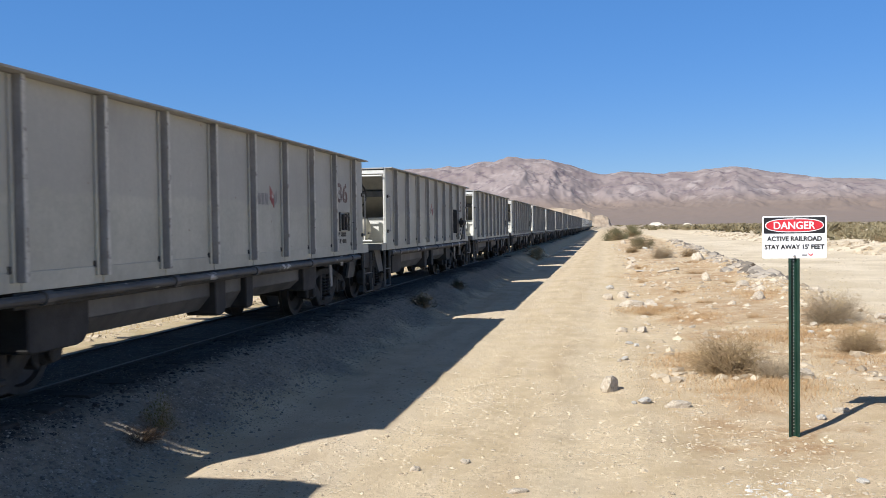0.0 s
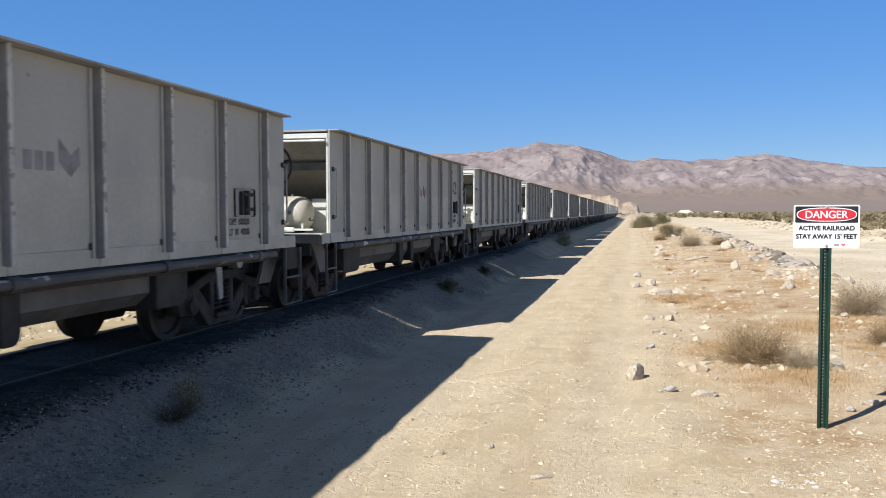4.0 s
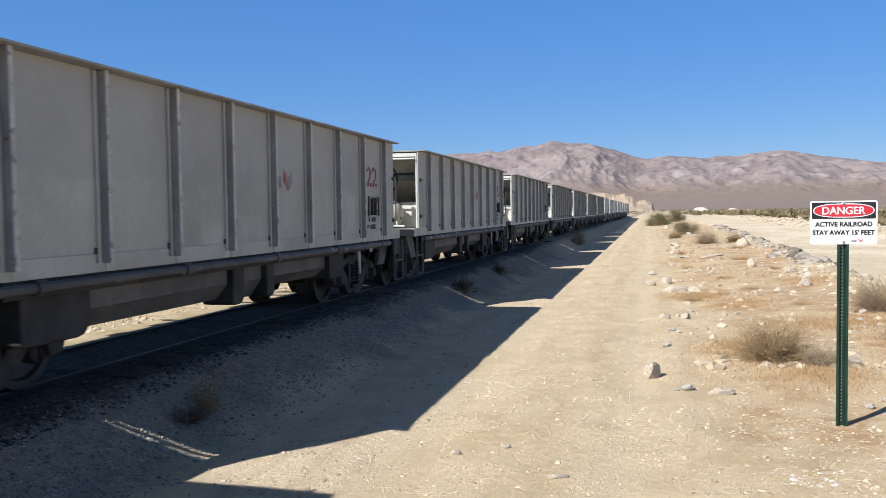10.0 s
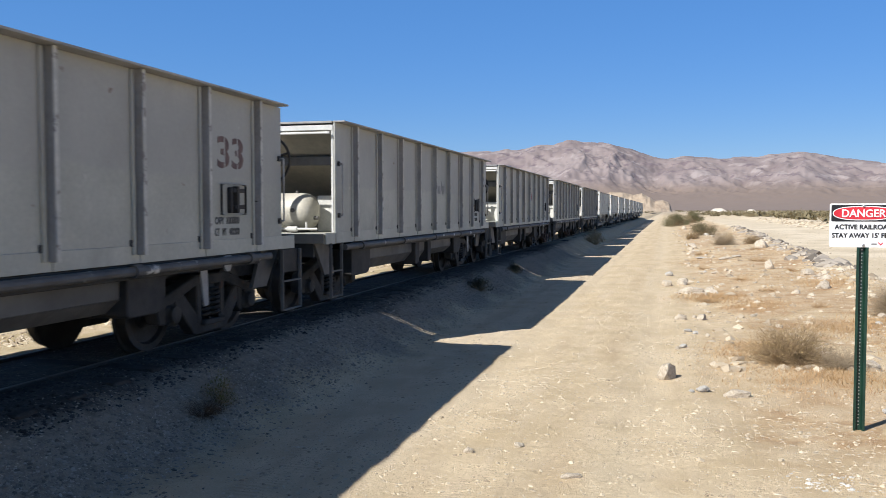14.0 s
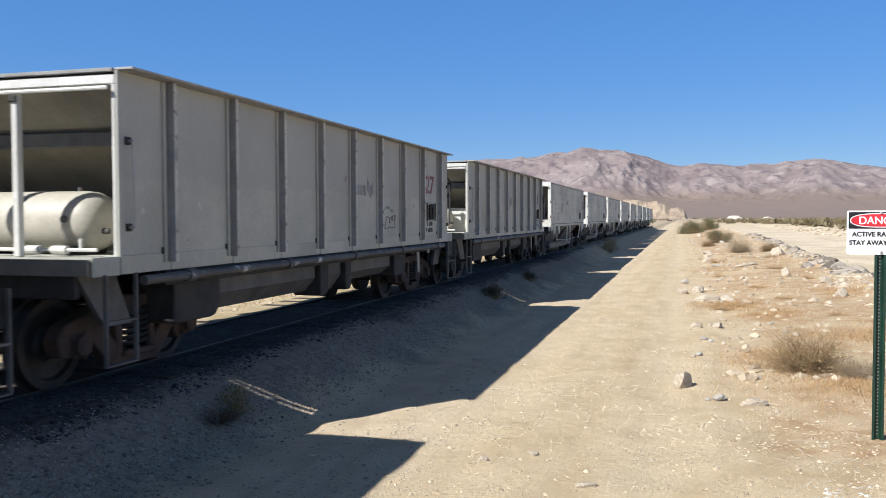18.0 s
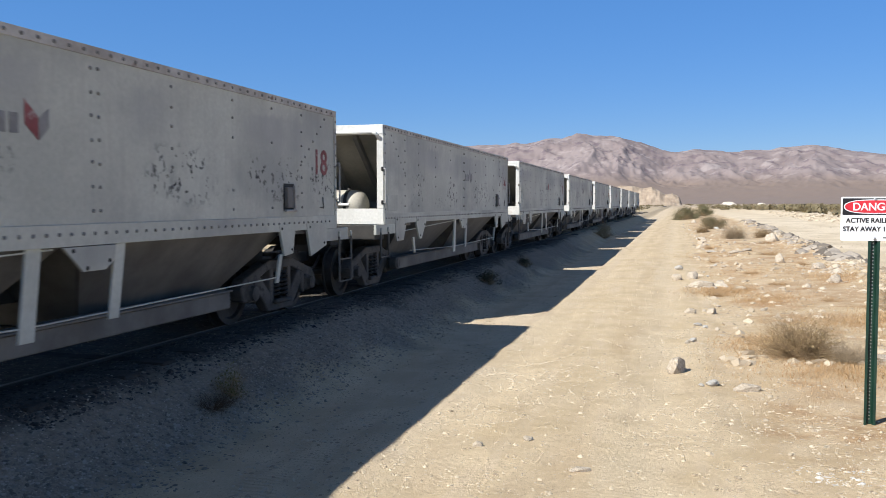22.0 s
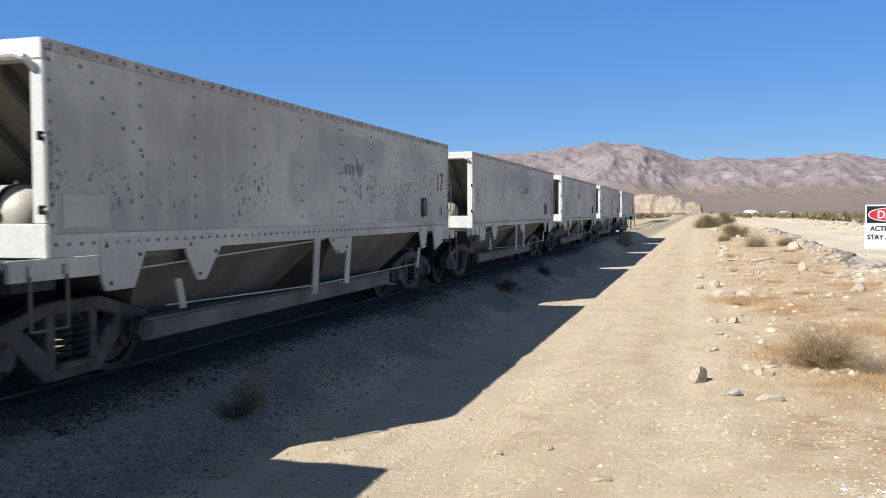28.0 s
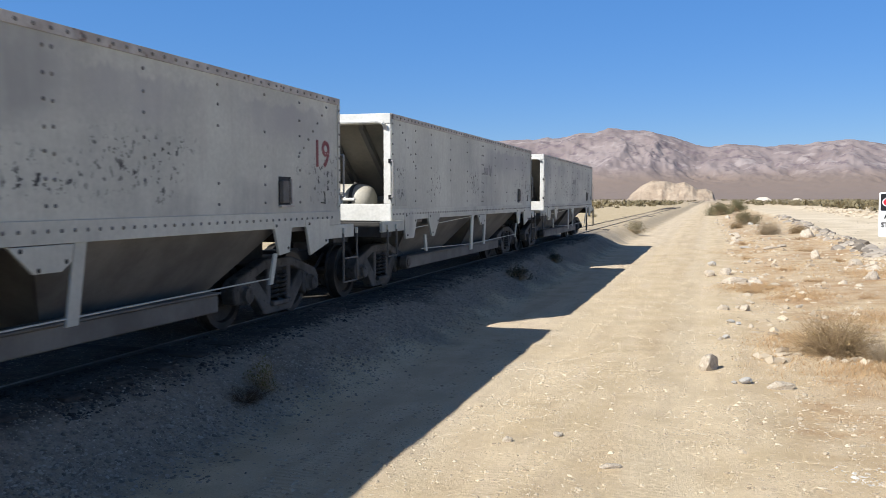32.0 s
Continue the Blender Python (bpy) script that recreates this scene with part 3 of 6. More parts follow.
def land():
    gx = spread((-9, 9), -4300, 4300, 0.11, 1.09)
    gy = spread((1.5, 34), -900, 4300, 0.12, 1.06)
    X, Y = np.meshgrid(gx, gy)
    tagged(sheet("ground", X, Y, ground_z(X, Y), GROUND), "pale sandy desert ground with a rutted dirt road", "ground", kind="structure")

    # mountain range: a long skyline, alluvial slopes below, gullies on its face
    az = np.radians(np.linspace(-48, 42, 1150))
    t = np.linspace(0, 1, 160)
    A, T = np.meshgrid(az, t)
    deg = np.degrees(A)
    crest = np.interp(deg, (-75, -40, -24, -13, -9.5, -6.4, -3.6, -0.4, 1.2, 2.8, 8.3, 12.2, 17, 30, 60),
                      (1.6, 2.4, 3.2, 3.98, 4.15, 4.74, 4.5, 3.5, 3.62, 3.42, 3.7, 2.95, 2.5, 2.2, 1.5))
    crest = (crest + np.roll(crest, 6, 1) + np.roll(crest, -6, 1) + np.roll(crest, 3, 1) + np.roll(crest, -3, 1)) / 5
    R = 1700 + 2300 * T
    rise = np.where(T < 0.86, 0.16 * ease(0, 0.55, T) + 0.84 * ease(0.3, 0.88, T), 1 - ease(0.86, 1.0, T) ** 2)
    MX, MY = R * np.sin(A), R * np.cos(A)
    bend = 240 * (layers(MX / 700, MY / 700, 4, 60) - 0.5)
    along = A * 3100 + bend + 0.35 * (R - 2600) * (layers(A * 9 + 3, R / 900, 2, 61) - 0.5)
    spur = layers(along / 300 + 5, R / 900 + bend / 500, 6, 11, True) - 0.8
    rill = layers((along + 0.4 * R) / 85 + 9, (R - 0.5 * along) / 210, 4, 21, True) - 0.8
    grit = layers(MX / 40, MY / 60, 4, 25) - 0.5
    face = ease(0.4, 0.62, T) * (1 - 0.7 * ease(0.7, 0.86, T))
    H = R * np.tan(np.radians(crest)) * (rise + 0.06 * ease(0.45, 0.85, T) * (layers(deg * 0.8 + 40, T * 0 + 3, 6, 30) - 0.5))
    H = H + face * (85 * spur + 30 * rill + 9 * grit) + 5 * grit * ease(0.1, 0.3, T)
    H = np.maximum(H, -2 + 6 * T)
    tagged(sheet("mountain_range", MX, MY, H, MOUNTAIN), "bare brown desert mountains with pale gullies, haze in their mauve colour", "mountain", kind="structure")


def mound(name, label, x, y, rx, ry, h, material, seed, flat=0.55, outline=None):
    """A steep eroded hill with a broad top."""
    u, v = np.meshgrid(np.linspace(-1.25, 1.25, 120), np.linspace(-1.25, 1.25, 60))
    d = np.hypot(u, v) + 0.35 * (layers(u * 2 + 9, v * 2 + 4, 4, seed) - 0.5)
    top = 1 - ease(flat, 1.05, d)
    gul = layers(u * 7 + 3, v * 5, 4, seed + 3, True) - 0.6
    if outline:
        top = (1 - ease(0.1, 1.0, np.abs(v) + 0.25 * (layers(u * 5, v * 2, 3, seed + 6) - 0.5))) * np.interp(u, *outline)
        gul = gul * 0.7
    lean = 1.0 if outline else 1 - 0.35 * u * ease(0, 1, u) - 0.25 * ease(0.1, 0.9, -u)
    z = h * (top * lean + 0.22 * gul * top * (1.2 - top)) - 0.4
    tagged(sheet(name, x + u * rx, y + v * ry, z, material, False), label, "hill")


land()
mound("gypsum_hill", "pale eroded gypsum hill beyond the track", -29.5, 700, 33, 30, 16.6, MOUND, 41, outline=((-1.05, -0.95, -0.7, -0.45, -0.1, 0.1, 0.3, 0.5, 0.62, 0.8, 0.95, 1.03), (0.0, 0.35, 0.75, 1.0, 0.95, 0.84, 0.93, 0.7, 0.55, 0.6, 0.45, 0.0)))
mound("spoil_mound", "low white spoil heap on the desert flat", 46, 820, 9, 7, 3.4, BERM, 51, 0.3)
mound("spoil_mound", "low white spoil heap on the desert flat", 82, 900, 6, 5, 2.4, BERM, 55, 0.3)


# ---- track ----
def track():
    line = tagged(new("railway_track"), "narrow gauge railway track with dark wooden ties", "track", kind="structure")
    for s in (-1, 1):
        x = TRACK_X + s * 0.487
        bm = bmesh.new()
        plate(bm, [(x - 0.045, RAIL_Z - 0.092), (x + 0.045, RAIL_Z - 0.092), (x + 0.045, RAIL_Z - 0.083), (x + 0.008, RAIL_Z - 0.075), (x + 0.008, RAIL_Z - 0.03),
                   (x + 0.024, RAIL_Z - 0.023), (x + 0.024, RAIL_Z - 0.006), (x - 0.024, RAIL_Z - 0.006), (x - 0.024, RAIL_Z - 0.023), (x - 0.008, RAIL_Z - 0.03),
                   (x - 0.008, RAIL_Z - 0.075), (x - 0.045, RAIL_Z - 0.083)], "y", -60, 1500)
        rail = part("rail", bm, RAIL, line)
        part("rail_head", boxes((x - 0.012, x + 0.012, -60, 1500, RAIL_Z - 0.0058, RAIL_Z)), RAILTOP, rail, "polished steel running surface")
    tie = part("tie", worn(boxes((-1.08, 1.08, -0.1, 0.1, -0.14, 0.0)), 0.015), TIE, line)
    rng = random.Random(4)
    for k in range(300):
        ob = tie if k == 0 else new("tie", tie.data)
        ob.parent = line
        ob.matrix_local = pose(TRACK_X + rng.uniform(-0.05, 0.05), -2 + k * 0.56, RAIL_Z - 0.026 + rng.uniform(-0.012, 0.0), 0, 0, rng.uniform(-1.5, 1.5))
    bm = bmesh.new()
    for k in range(300, 900):
        box(bm, TRACK_X - 0.95, TRACK_X + 0.95, -2.1 + k * 0.56, -1.9 + k * 0.56, RAIL_Z - 0.23, RAIL_Z - 0.093)
    tagged(part("tie_row", bm, TIE, line), kind="stuff")


track()

# ---- train ----
# A car's own space: x across the track, y along it from the leading end, z up from the rail.
FLAT = Matrix(((0, 0, 1, 0), (1, 0, 0, 0), (0, 1, 0, 0), (0, 0, 0, 1)))  # letters on a wall that faces +x


def coil(bm, centre, radius, thick, height, turns):
    """A helical spring standing on centre."""
    steps, prev, faces = turns * 12, None, []
    for i in range(steps + 1):
        a = 2 * math.pi * i / 12
        out, mid = Vector((math.cos(a), math.sin(a), 0)), Vector(centre) + Vector((radius * math.cos(a), radius * math.sin(a), height * i / steps))
        now = [bm.verts.new(mid + out * thick * math.cos(b) + Vector((0, 0, thick * math.sin(b)))) for b in (0, 1.57, 3.14, 4.71)]
        if prev:
            faces += [bm.faces.new((prev[j], prev[(j + 1) % 4], now[(j + 1) % 4], now[j])) for j in range(4)]
        prev = now
    bmesh.ops.recalc_face_normals(bm, faces=faces)
    return bm


def bogie(car, y, frame_material):
    """Truck with two cast side frames, springs, bolster and two wheelsets."""
    truck = part("truck", worn(boxes((-0.75, 0.75, -0.14, 0.14, 0.42, 0.6), (-0.2, 0.2, -0.2, 0.2, 0.6, 0.68)), 0.01), UNDER, car, "dusty black truck bolster")
    truck.location = (0, y, 0)
    for s in (-1, 1):
        x = s * 0.72
        a, b = x - 0.075, x + 0.075
        bm = bmesh.new()
        plate(bm, [(-0.92, 0.28), (-0.96, 0.42), (-0.88, 0.52), (-0.6, 0.6), (-0.3, 0.69), (0.3, 0.69), (0.6, 0.6), (0.88, 0.52), (0.96, 0.42), (0.92, 0.28),
                   (0.82, 0.26), (0.76, 0.42), (0.56, 0.5), (0.3, 0.585), (-0.3, 0.585), (-0.56, 0.5), (-0.76, 0.42), (-0.82, 0.26)], "x", a, b)
        plate(bm, [(-0.7, 0.5), (-0.5, 0.53), (-0.17, 0.23), (0.17, 0.23), (0.5, 0.53), (0.7, 0.5), (0.3, 0.1), (-0.3, 0.1)], "x", a + 0.01, b - 0.01)
        for c in (-1, 1):
            plate(bm, [(c * 0.27, 0.2), (c * 0.18, 0.2), (c * 0.18, 0.6), (c * 0.27, 0.6)], "x", a + 0.005, b - 0.005)
            plate(bm, [(c * 0.54, 0.52), (c * 0.56, 0.28), (c * 0.64, 0.22), (c * 0.66, 0.5)], "x", a + 0.005, b - 0.005)
        box(bm, x - 0.12, x + 0.12, -0.2, 0.2, 0.18, 0.235)
        part("side_frame", worn(bm, 0.012), frame_material, truck, "rusty cast side frame" if frame_material is RUSTY else "dusty cast side frame")
        for c in (-1, 1):
            bm = worn(boxes((x - 0.09, x + 0.11, c * 0.74 - 0.095, c * 0.74 + 0.095, 0.255, 0.455)), 0.04)
            lathe(bm, [(x + s * 0.1, 0.085), (x + s * 0.14, 0.08), (x + s * 0.15, 0.05)], "x", 14, (0, c * 0.74, 0.356))
            part("journal_box", bm, frame_material, truck)
            part("spring", coil(bmesh.new(), (x + s * 0.02, c * 0.09, 0.24), 0.07, 0.018, 0.3, 6), UNDER, truck, "grey coil spring")
    for c in (-1, 1):
        bm = rod(bmesh.new(), (-0.8, 0, 0), (0.8, 0, 0), 0.06, 12)
        for s in (-1, 1):
            prof = [(s * 0.42, 0.375), (s * 0.45, 0.38), (s * 0.455, 0.356), (s * 0.55, 0.352), (s * 0.55, 0.29), (s * 0.515, 0.27), (s * 0.49, 0.14), (s * 0.53, 0.1),
                    (s * 0.54, 0.065), (s * 0.43, 0.065), (s * 0.45, 0.2), (s * 0.435, 0.3)]
            lathe(bm, prof, "x", 28)
        wheels = part("wheelset", bm, WHEEL, truck, "worn steel wheels on an axle")
        wheels.location = (0, c * 0.74, 0.356)
    return truck


def coupler(car, y, out):
    bm = boxes((-0.07, 0.07, y, y + out * 0.55, 0.5, 0.64))
    plate(bm, [(-0.13, y + out * 0.5), (0.14, y + out * 0.5), (0.15, y + out * 0.72), (0.05, y + out * 0.8), (-0.1, y + out * 0.7)], "z", 0.45, 0.69)
    part("coupler", worn(bm, 0.01), TRUCK, car, "rusty iron knuckle coupler")
    bm = bmesh.new()
    pts = [Vector((0.3, y + out * 0.1, 0.6)), Vector((0.3, y + out * 0.3, 0.45)), Vector((0.22, y + out * 0.5, 0.36)), Vector((0.12, y + out * 0.66, 0.42))]
    for a, b in zip(pts, pts[1:]):
        rod(bm, a, b, 0.022, 6)
    part("air_hose", bm, BLACK, car, "black rubber brake hose")


def step_ladder(car, x, y0, y1, ztop, zbot, rungs, material, deep=0.02):
    bm = plate(bmesh.new(), [(y0, zbot), (y1, zbot), (y1, ztop), (y1 - 0.018, ztop), (y1 - 0.018, zbot + 0.016), (y0 + 0.018, zbot + 0.016), (y0 + 0.018, ztop), (y0, ztop)], "x", x - deep, x + deep)
    lad = part("step_ladder", worn(bm, 0.005), material, car, "bent steel boarding step")
    for k in range(1, rungs):
        z = zbot + 0.012 + k * (ztop - zbot) / (rungs + 0.15)
        part("rung", boxes((x - deep, x + deep, y0 + 0.018, y1 - 0.018, z - 0.008, z + 0.008)), material, lad)


def grab_iron(car, x, y, z0, z1, s):
    bm = rods([((x + s * 0.06, y, z0), (x + s * 0.06, y, z1)), ((x, y, z0), (x + s * 0.06, y, z0)), ((x, y, z1), (x + s * 0.06, y, z1))], 0.011)
    grab = part("grab_iron", bm, RIB, car, "grey painted round grab iron")
    for z in (z0, z1):
        part("bolt_plate", worn(boxes((min(x, x + s * 0.02), max(x, x + s * 0.02), y - 0.03, y + 0.03, z - 0.03, z + 0.03)), 0.004), UNDER, grab, "dark bolted foot plate")


def air_tank(car, y, z, x0, x1, r, straps=()):
    c = (0, y, z)
    bm = lathe(bmesh.new(), [(x0, r * 0.25), (x0 + 0.02, r * 0.6), (x0 + 0.07, r * 0.9), (x0 + 0.14, r), (x1 - 0.22, r), (x1 - 0.13, r * 0.96), (x1 - 0.06, r * 0.82), (x1 - 0.018, r * 0.55), (x1, r * 0.2)], "x", 28, c)
    tank = part("air_tank", bm, TANK, car, "cream painted steel air reservoir", True)
    for x in straps:
        part("strap", lathe(bmesh.new(), [(x - 0.025, r + 0.001), (x - 0.025, r + 0.01), (x + 0.025, r + 0.01), (x + 0.025, r + 0.001)], "x", 28, c), UNDER, tank, "dark steel strap")
    for a, b, q in (((x1 - 0.25, y - r * 0.82, z + 0.02), (x1 - 0.25, y - r * 1.08, z + 0.02), 0.03), ((x1 - 0.3, y, z + r * 0.97), (x1 - 0.3, y, z + r * 1.12), 0.02),
                    ((x1 - 0.03, y - 0.08, z - 0.08), (x1 + 0.04, y - 0.08, z - 0.08), 0.025)):
        part("fitting", rods([(a, b)], q, 10), SILL, tank, "steel pipe fitting")
    bm = rods([((x0, y - r - 0.12, z - r + 0.03), (x1 + 0.15, y - r - 0.12, z - r + 0.03)), ((x1 - 0.35, y - r - 0.12, z - r + 0.03), (x1 - 0.35, y - 0.05, z - r + 0.03)),
               ((x1 + 0.0, y - r - 0.12, z - r + 0.03), (x1 + 0.0, y - r - 0.12, z - r + 0.12))], 0.016)
    for x in (x0 + 0.3, x1 - 0.45, x1 - 0.2):
        rod(bm, (x - 0.07, y - r - 0.12, z - r + 0.03), (x + 0.07, y - r - 0.12, z - r + 0.03), 0.034, 10)
    part("pipework", bm, WHITE, tank, "cream painted air pipes and valves")
    for x in (x0 + 0.25, x1 - 0.25):
        part("saddle", worn(boxes((x - 0.05, x + 0.05, y - 0.2, y + 0.2, z - r - 0.06, z - r + 0.05)), 0.006), UNDER, tank)


def brake_wheel(car, x, y, z, r=0.27):
    bm = ring(bmesh.new(), (x, y, z), r, 0.016, "y", 24, 6)
    for k in range(5):
        a = k * 2 * math.pi / 5 + 0.3
        rod(bm, (x, y, z), (x + r * math.cos(a), y, z + r * math.sin(a)), 0.013, 6)
    lathe(bm, [(-0.03, 0.05), (0.03, 0.05)], "y", 12, (x, y, z))
    rod(bm, (x, y, z), (x, y - 0.25, z), 0.018, 8)
    part("brake_wheel", bm, UNDER, car, "dark cast hand brake wheel")


def emblem(car, x, y, z, size, red=True):
    """Two faceted diamonds and short bars of lettering."""
    bm = plate(bmesh.new(), [(y, z), (y + 0.55 * size, z - 0.45 * size), (y + 0.55 * size, z + 0.25 * size), (y, z + 0.75 * size)], "x", x, x + 0.002)
    mark = part("emblem", bm, EMBLEM_RED if red else EMBLEM_GREY, car, "faded red diamond emblem" if red else "faded grey diamond emblem")
    bm = plate(bmesh.new(), [(y + 0.57 * size, z - 0.45 * size), (y + size, z - 0.05 * size), (y + size, z + 0.55 * size), (y + 0.57 * size, z + 0.2 * size)], "x", x, x + 0.002)
    part("emblem_facet", bm, EMBLEM_GREY, mark, "faded grey facet")
    bm = bmesh.new()
    for k in range(3):
        plate(bm, [(y - (1.6 - 0.5 * k) * size, z - 0.3 * size), (y - (1.25 - 0.5 * k) * size, z - 0.3 * size), (y - (1.25 - 0.5 * k) * size, z + 0.3 * size), (y - (1.6 - 0.5 * k) * size, z + 0.3 * size)], "x", x, x + 0.002)
    part("emblem_bar", bm, EMBLEM_GREY, mark, "worn grey bars of lettering")


GON_L, GON_RIBS, DECK, TOP, SIDE = 9.275, [0.54 + 1.004 * k for k in range(9)], 1.04, 2.5, 0.912


def gondola(frame_material):
    """Open-topped ribbed ore car with sloped ends over platforms."""
    car = new("ore_car")
    L = GON_L
    for s in (-1, 1):
        i, o = sorted((s * 1.165, s * 1.19))
        bm = boxes((i, o, 0.0, L, SIDE, TOP - 0.041))
        a, b = sorted((s * 1.19, s * 1.199))
        wall = part("side_wall", worn(bm, 0.003), PAINT, car, "dusty grey-white painted steel side")
        for y0, y1 in zip([-0.119] + GON_RIBS, GON_RIBS + [L + 0.012]):
            part("panel_foot", worn(boxes((a, b, y0 + 0.12, y1 - 0.012, SIDE, 1.056)), 0.003), PAINT, wall)
        for y in GON_RIBS:
            # a flat strip welded to the wall and a deep fin with a worn outer lip
            part("rib_strip", worn(boxes((*sorted((s * 1.19, s * 1.212)), y + 0.014, y + 0.05, SIDE + 0.07, TOP - 0.045)), 0.004), PAINT, wall)
            fin = part("rib", worn(boxes((*sorted((s * 1.19, s * 1.262)), y + 0.078, y + 0.104, SIDE + 0.068, TOP - 0.041)), 0.004), RIB, wall, "worn grey vertical rib, darkened for its shaded side")
            part("rib_lip", worn(boxes((*sorted((s * 1.2625, s * 1.272)), y + 0.074, y + 0.118, SIDE + 0.068, TOP - 0.041)), 0.003), RIBLIP, fin, "chipped pale outer edge")
            # a black box paints the dark inside of the small square hole
            part("drain_hole", boxes((*sorted((s * 1.19, s * 1.203)), y - 0.012, y + 0.013, SIDE + 0.135, SIDE + 0.19)), BLACK, wall, "small black box for the shade in a drain notch")
        part("top_rail", worn(boxes((*sorted((s * 1.16, s * 1.325)), 0.0, L - 0.07, TOP - 0.04, TOP - 0.02)), 0.004), RIB, car, "thin steel top flange")
        part("side_sill", worn(boxes((*sorted((s * 1.06, s * 1.18)), 0.6, L - 0.5, SIDE - 0.13, SIDE - 0.002)), 0.006), UNDER, car, "dark steel side sill")
        bm = rods([((s * 1.215, 0.25, SIDE - 0.06), (s * 1.215, L - 0.35, SIDE - 0.06))], 0.04, 12)
        for k in range(5):
            y = 0.9 + k * 1.9
            rod(bm, (s * 1.215, y - 0.05, SIDE - 0.06), (s * 1.215, y + 0.05, SIDE - 0.06), 0.056, 12)
        part("side_pipe", bm, PIPE, car, "grey steel pipe along the sill")
        grab_iron(car, s * 1.19, 0.1, 1.27, 1.935, s)
        grab_iron(car, s * 1.19, L - 0.06, 1.22, 1.9, s)
        step_ladder(car, s * 1.2, -0.2, 0.178, 0.92, 0.225, 2, SILL)
        step_ladder(car, s * 1.2, 9.25, 9.73, 0.9, 0.22, 2, SILL)
        part("step_plate", worn(boxes((*sorted((s * 1.15, s * 1.175)), 9.26, 9.72, 0.64, 0.9)), 0.005), UNDER, car, "dark steel kick plate")
        for y0, y1 in ((-0.31, -0.002), (L + 0.002, L + 0.335)):
            part("deck_side", worn(boxes((*sorted((s * 1.165, s * 1.19)), y0, y1, SIDE - 0.005, DECK + 0.012)), 0.004), PAINT, car, "grey-white platform edge plate")
        # boxed hopper bays under the floor, pale plates between them and dark sheets sloping in below
        for y0, y1, low in ((0.88, 1.64, 0.42), (3.95, 4.2, 0.39), (4.75, 4.95, 0.4), (6.68, 7.23, 0.45)):
            c = min(0.16, (y1 - y0) * 0.45)
            bm = plate(bmesh.new(), [(y0, 0.8), (y1, 0.8), (y1, low + c), (y1 - c * 0.15, low + c * 0.45), (y1 - c * 0.5, low + c * 0.1), (y1 - c, low), (y0 + 0.02, low), (y0, low + 0.03)], "x", *sorted((s * 0.7, s * 1.07)))
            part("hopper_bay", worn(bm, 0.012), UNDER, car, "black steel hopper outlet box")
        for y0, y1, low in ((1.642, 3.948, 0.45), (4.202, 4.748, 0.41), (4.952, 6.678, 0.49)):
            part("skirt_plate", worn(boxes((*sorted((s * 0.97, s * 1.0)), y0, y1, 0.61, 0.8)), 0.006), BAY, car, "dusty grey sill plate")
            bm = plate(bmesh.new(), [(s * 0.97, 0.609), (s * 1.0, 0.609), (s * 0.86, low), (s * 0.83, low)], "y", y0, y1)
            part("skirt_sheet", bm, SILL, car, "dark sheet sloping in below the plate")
        part("diagonal_strap", worn(plate(bmesh.new(), [(7.74, 0.83), (7.87, 0.83), (7.89, 0.44), (7.81, 0.43)], "x", *sorted((s * 1.08, s * 1.1))), 0.004), RIB, car, "grey steel strap")
        part("jacking_lug", worn(plate(bmesh.new(), [(8.04, 0.9), (8.18, 0.9), (8.18, 0.79), (8.15, 0.745), (8.08, 0.745), (8.04, 0.79)], "x", *sorted((s * 1.165, s * 1.185))), 0.004), RIB, car, "pale rounded lug plate")
    # unloading hatch latch on the near side, behind the last bay
    hy, hz = 8.19, 1.44
    bm = ring(bmesh.new(), (0, 0, 0), 0.16, 0.014, "x", 20, 6)
    for v in bm.verts:
        v.co = Vector((1.21 + v.co.x, hy + max(-0.235, min(0.235, v.co.y * 2.0)), hz + max(-0.15, min(0.15, v.co.z * 1.5))))
    latch = part("hatch", bm, SILL, car, "dark hatch frame with a latch")
    part("hatch_latch", worn(boxes((1.192, 1.25, hy + 0.0, hy + 0.05, hz - 0.13, hz + 0.13), (1.192, 1.235, hy - 0.1, hy - 0.06, hz - 0.13, hz + 0.12),
                                   (1.192, 1.24, hy - 0.06, hy + 0.17, hz + 0.07, hz + 0.11), (1.192, 1.24, hy - 0.02, hy + 0.17, hz - 0.09, hz - 0.05)), 0.006), UNDER, latch)
    bm = rods([((1.19, L - 0.62, 1.43), (1.225, L - 0.62, 1.43)), ((1.225, L - 0.62, 1.43), (1.225, L - 0.53, 1.44)), ((1.225, L - 0.53, 1.44), (1.225, L - 0.53, 1.405)), ((1.225, L - 0.53, 1.405), (1.225, L - 0.57, 1.405))], 0.008, 6)
    part("hook", bm, BLACK, car, "small bent black hook")
    # ends
    for e, y, out in ((0, 0.0, -1), (1, L, 1)):
        inn = -out
        part("end_beam", worn(boxes((-1.16, 1.16, *sorted((y, y + inn * 0.08)), 2.36, 2.432)), 0.006), WHITE, car, "white painted top end beam")
        part("end_cap", worn(boxes((-1.155, 1.155, *sorted((y + (inn * 0.07 if e else out * 0.02), y + inn * 0.15)), 2.45, 2.479)), 0.004), RIB, car)
        for x in (-1.148, 1.148):
            part("corner_post", worn(boxes((x - 0.014, x + 0.014, *sorted((y + 0.001 * out, y + inn * 0.07)), DECK, 2.358)), 0.004), WHITE, car, "white painted corner post")
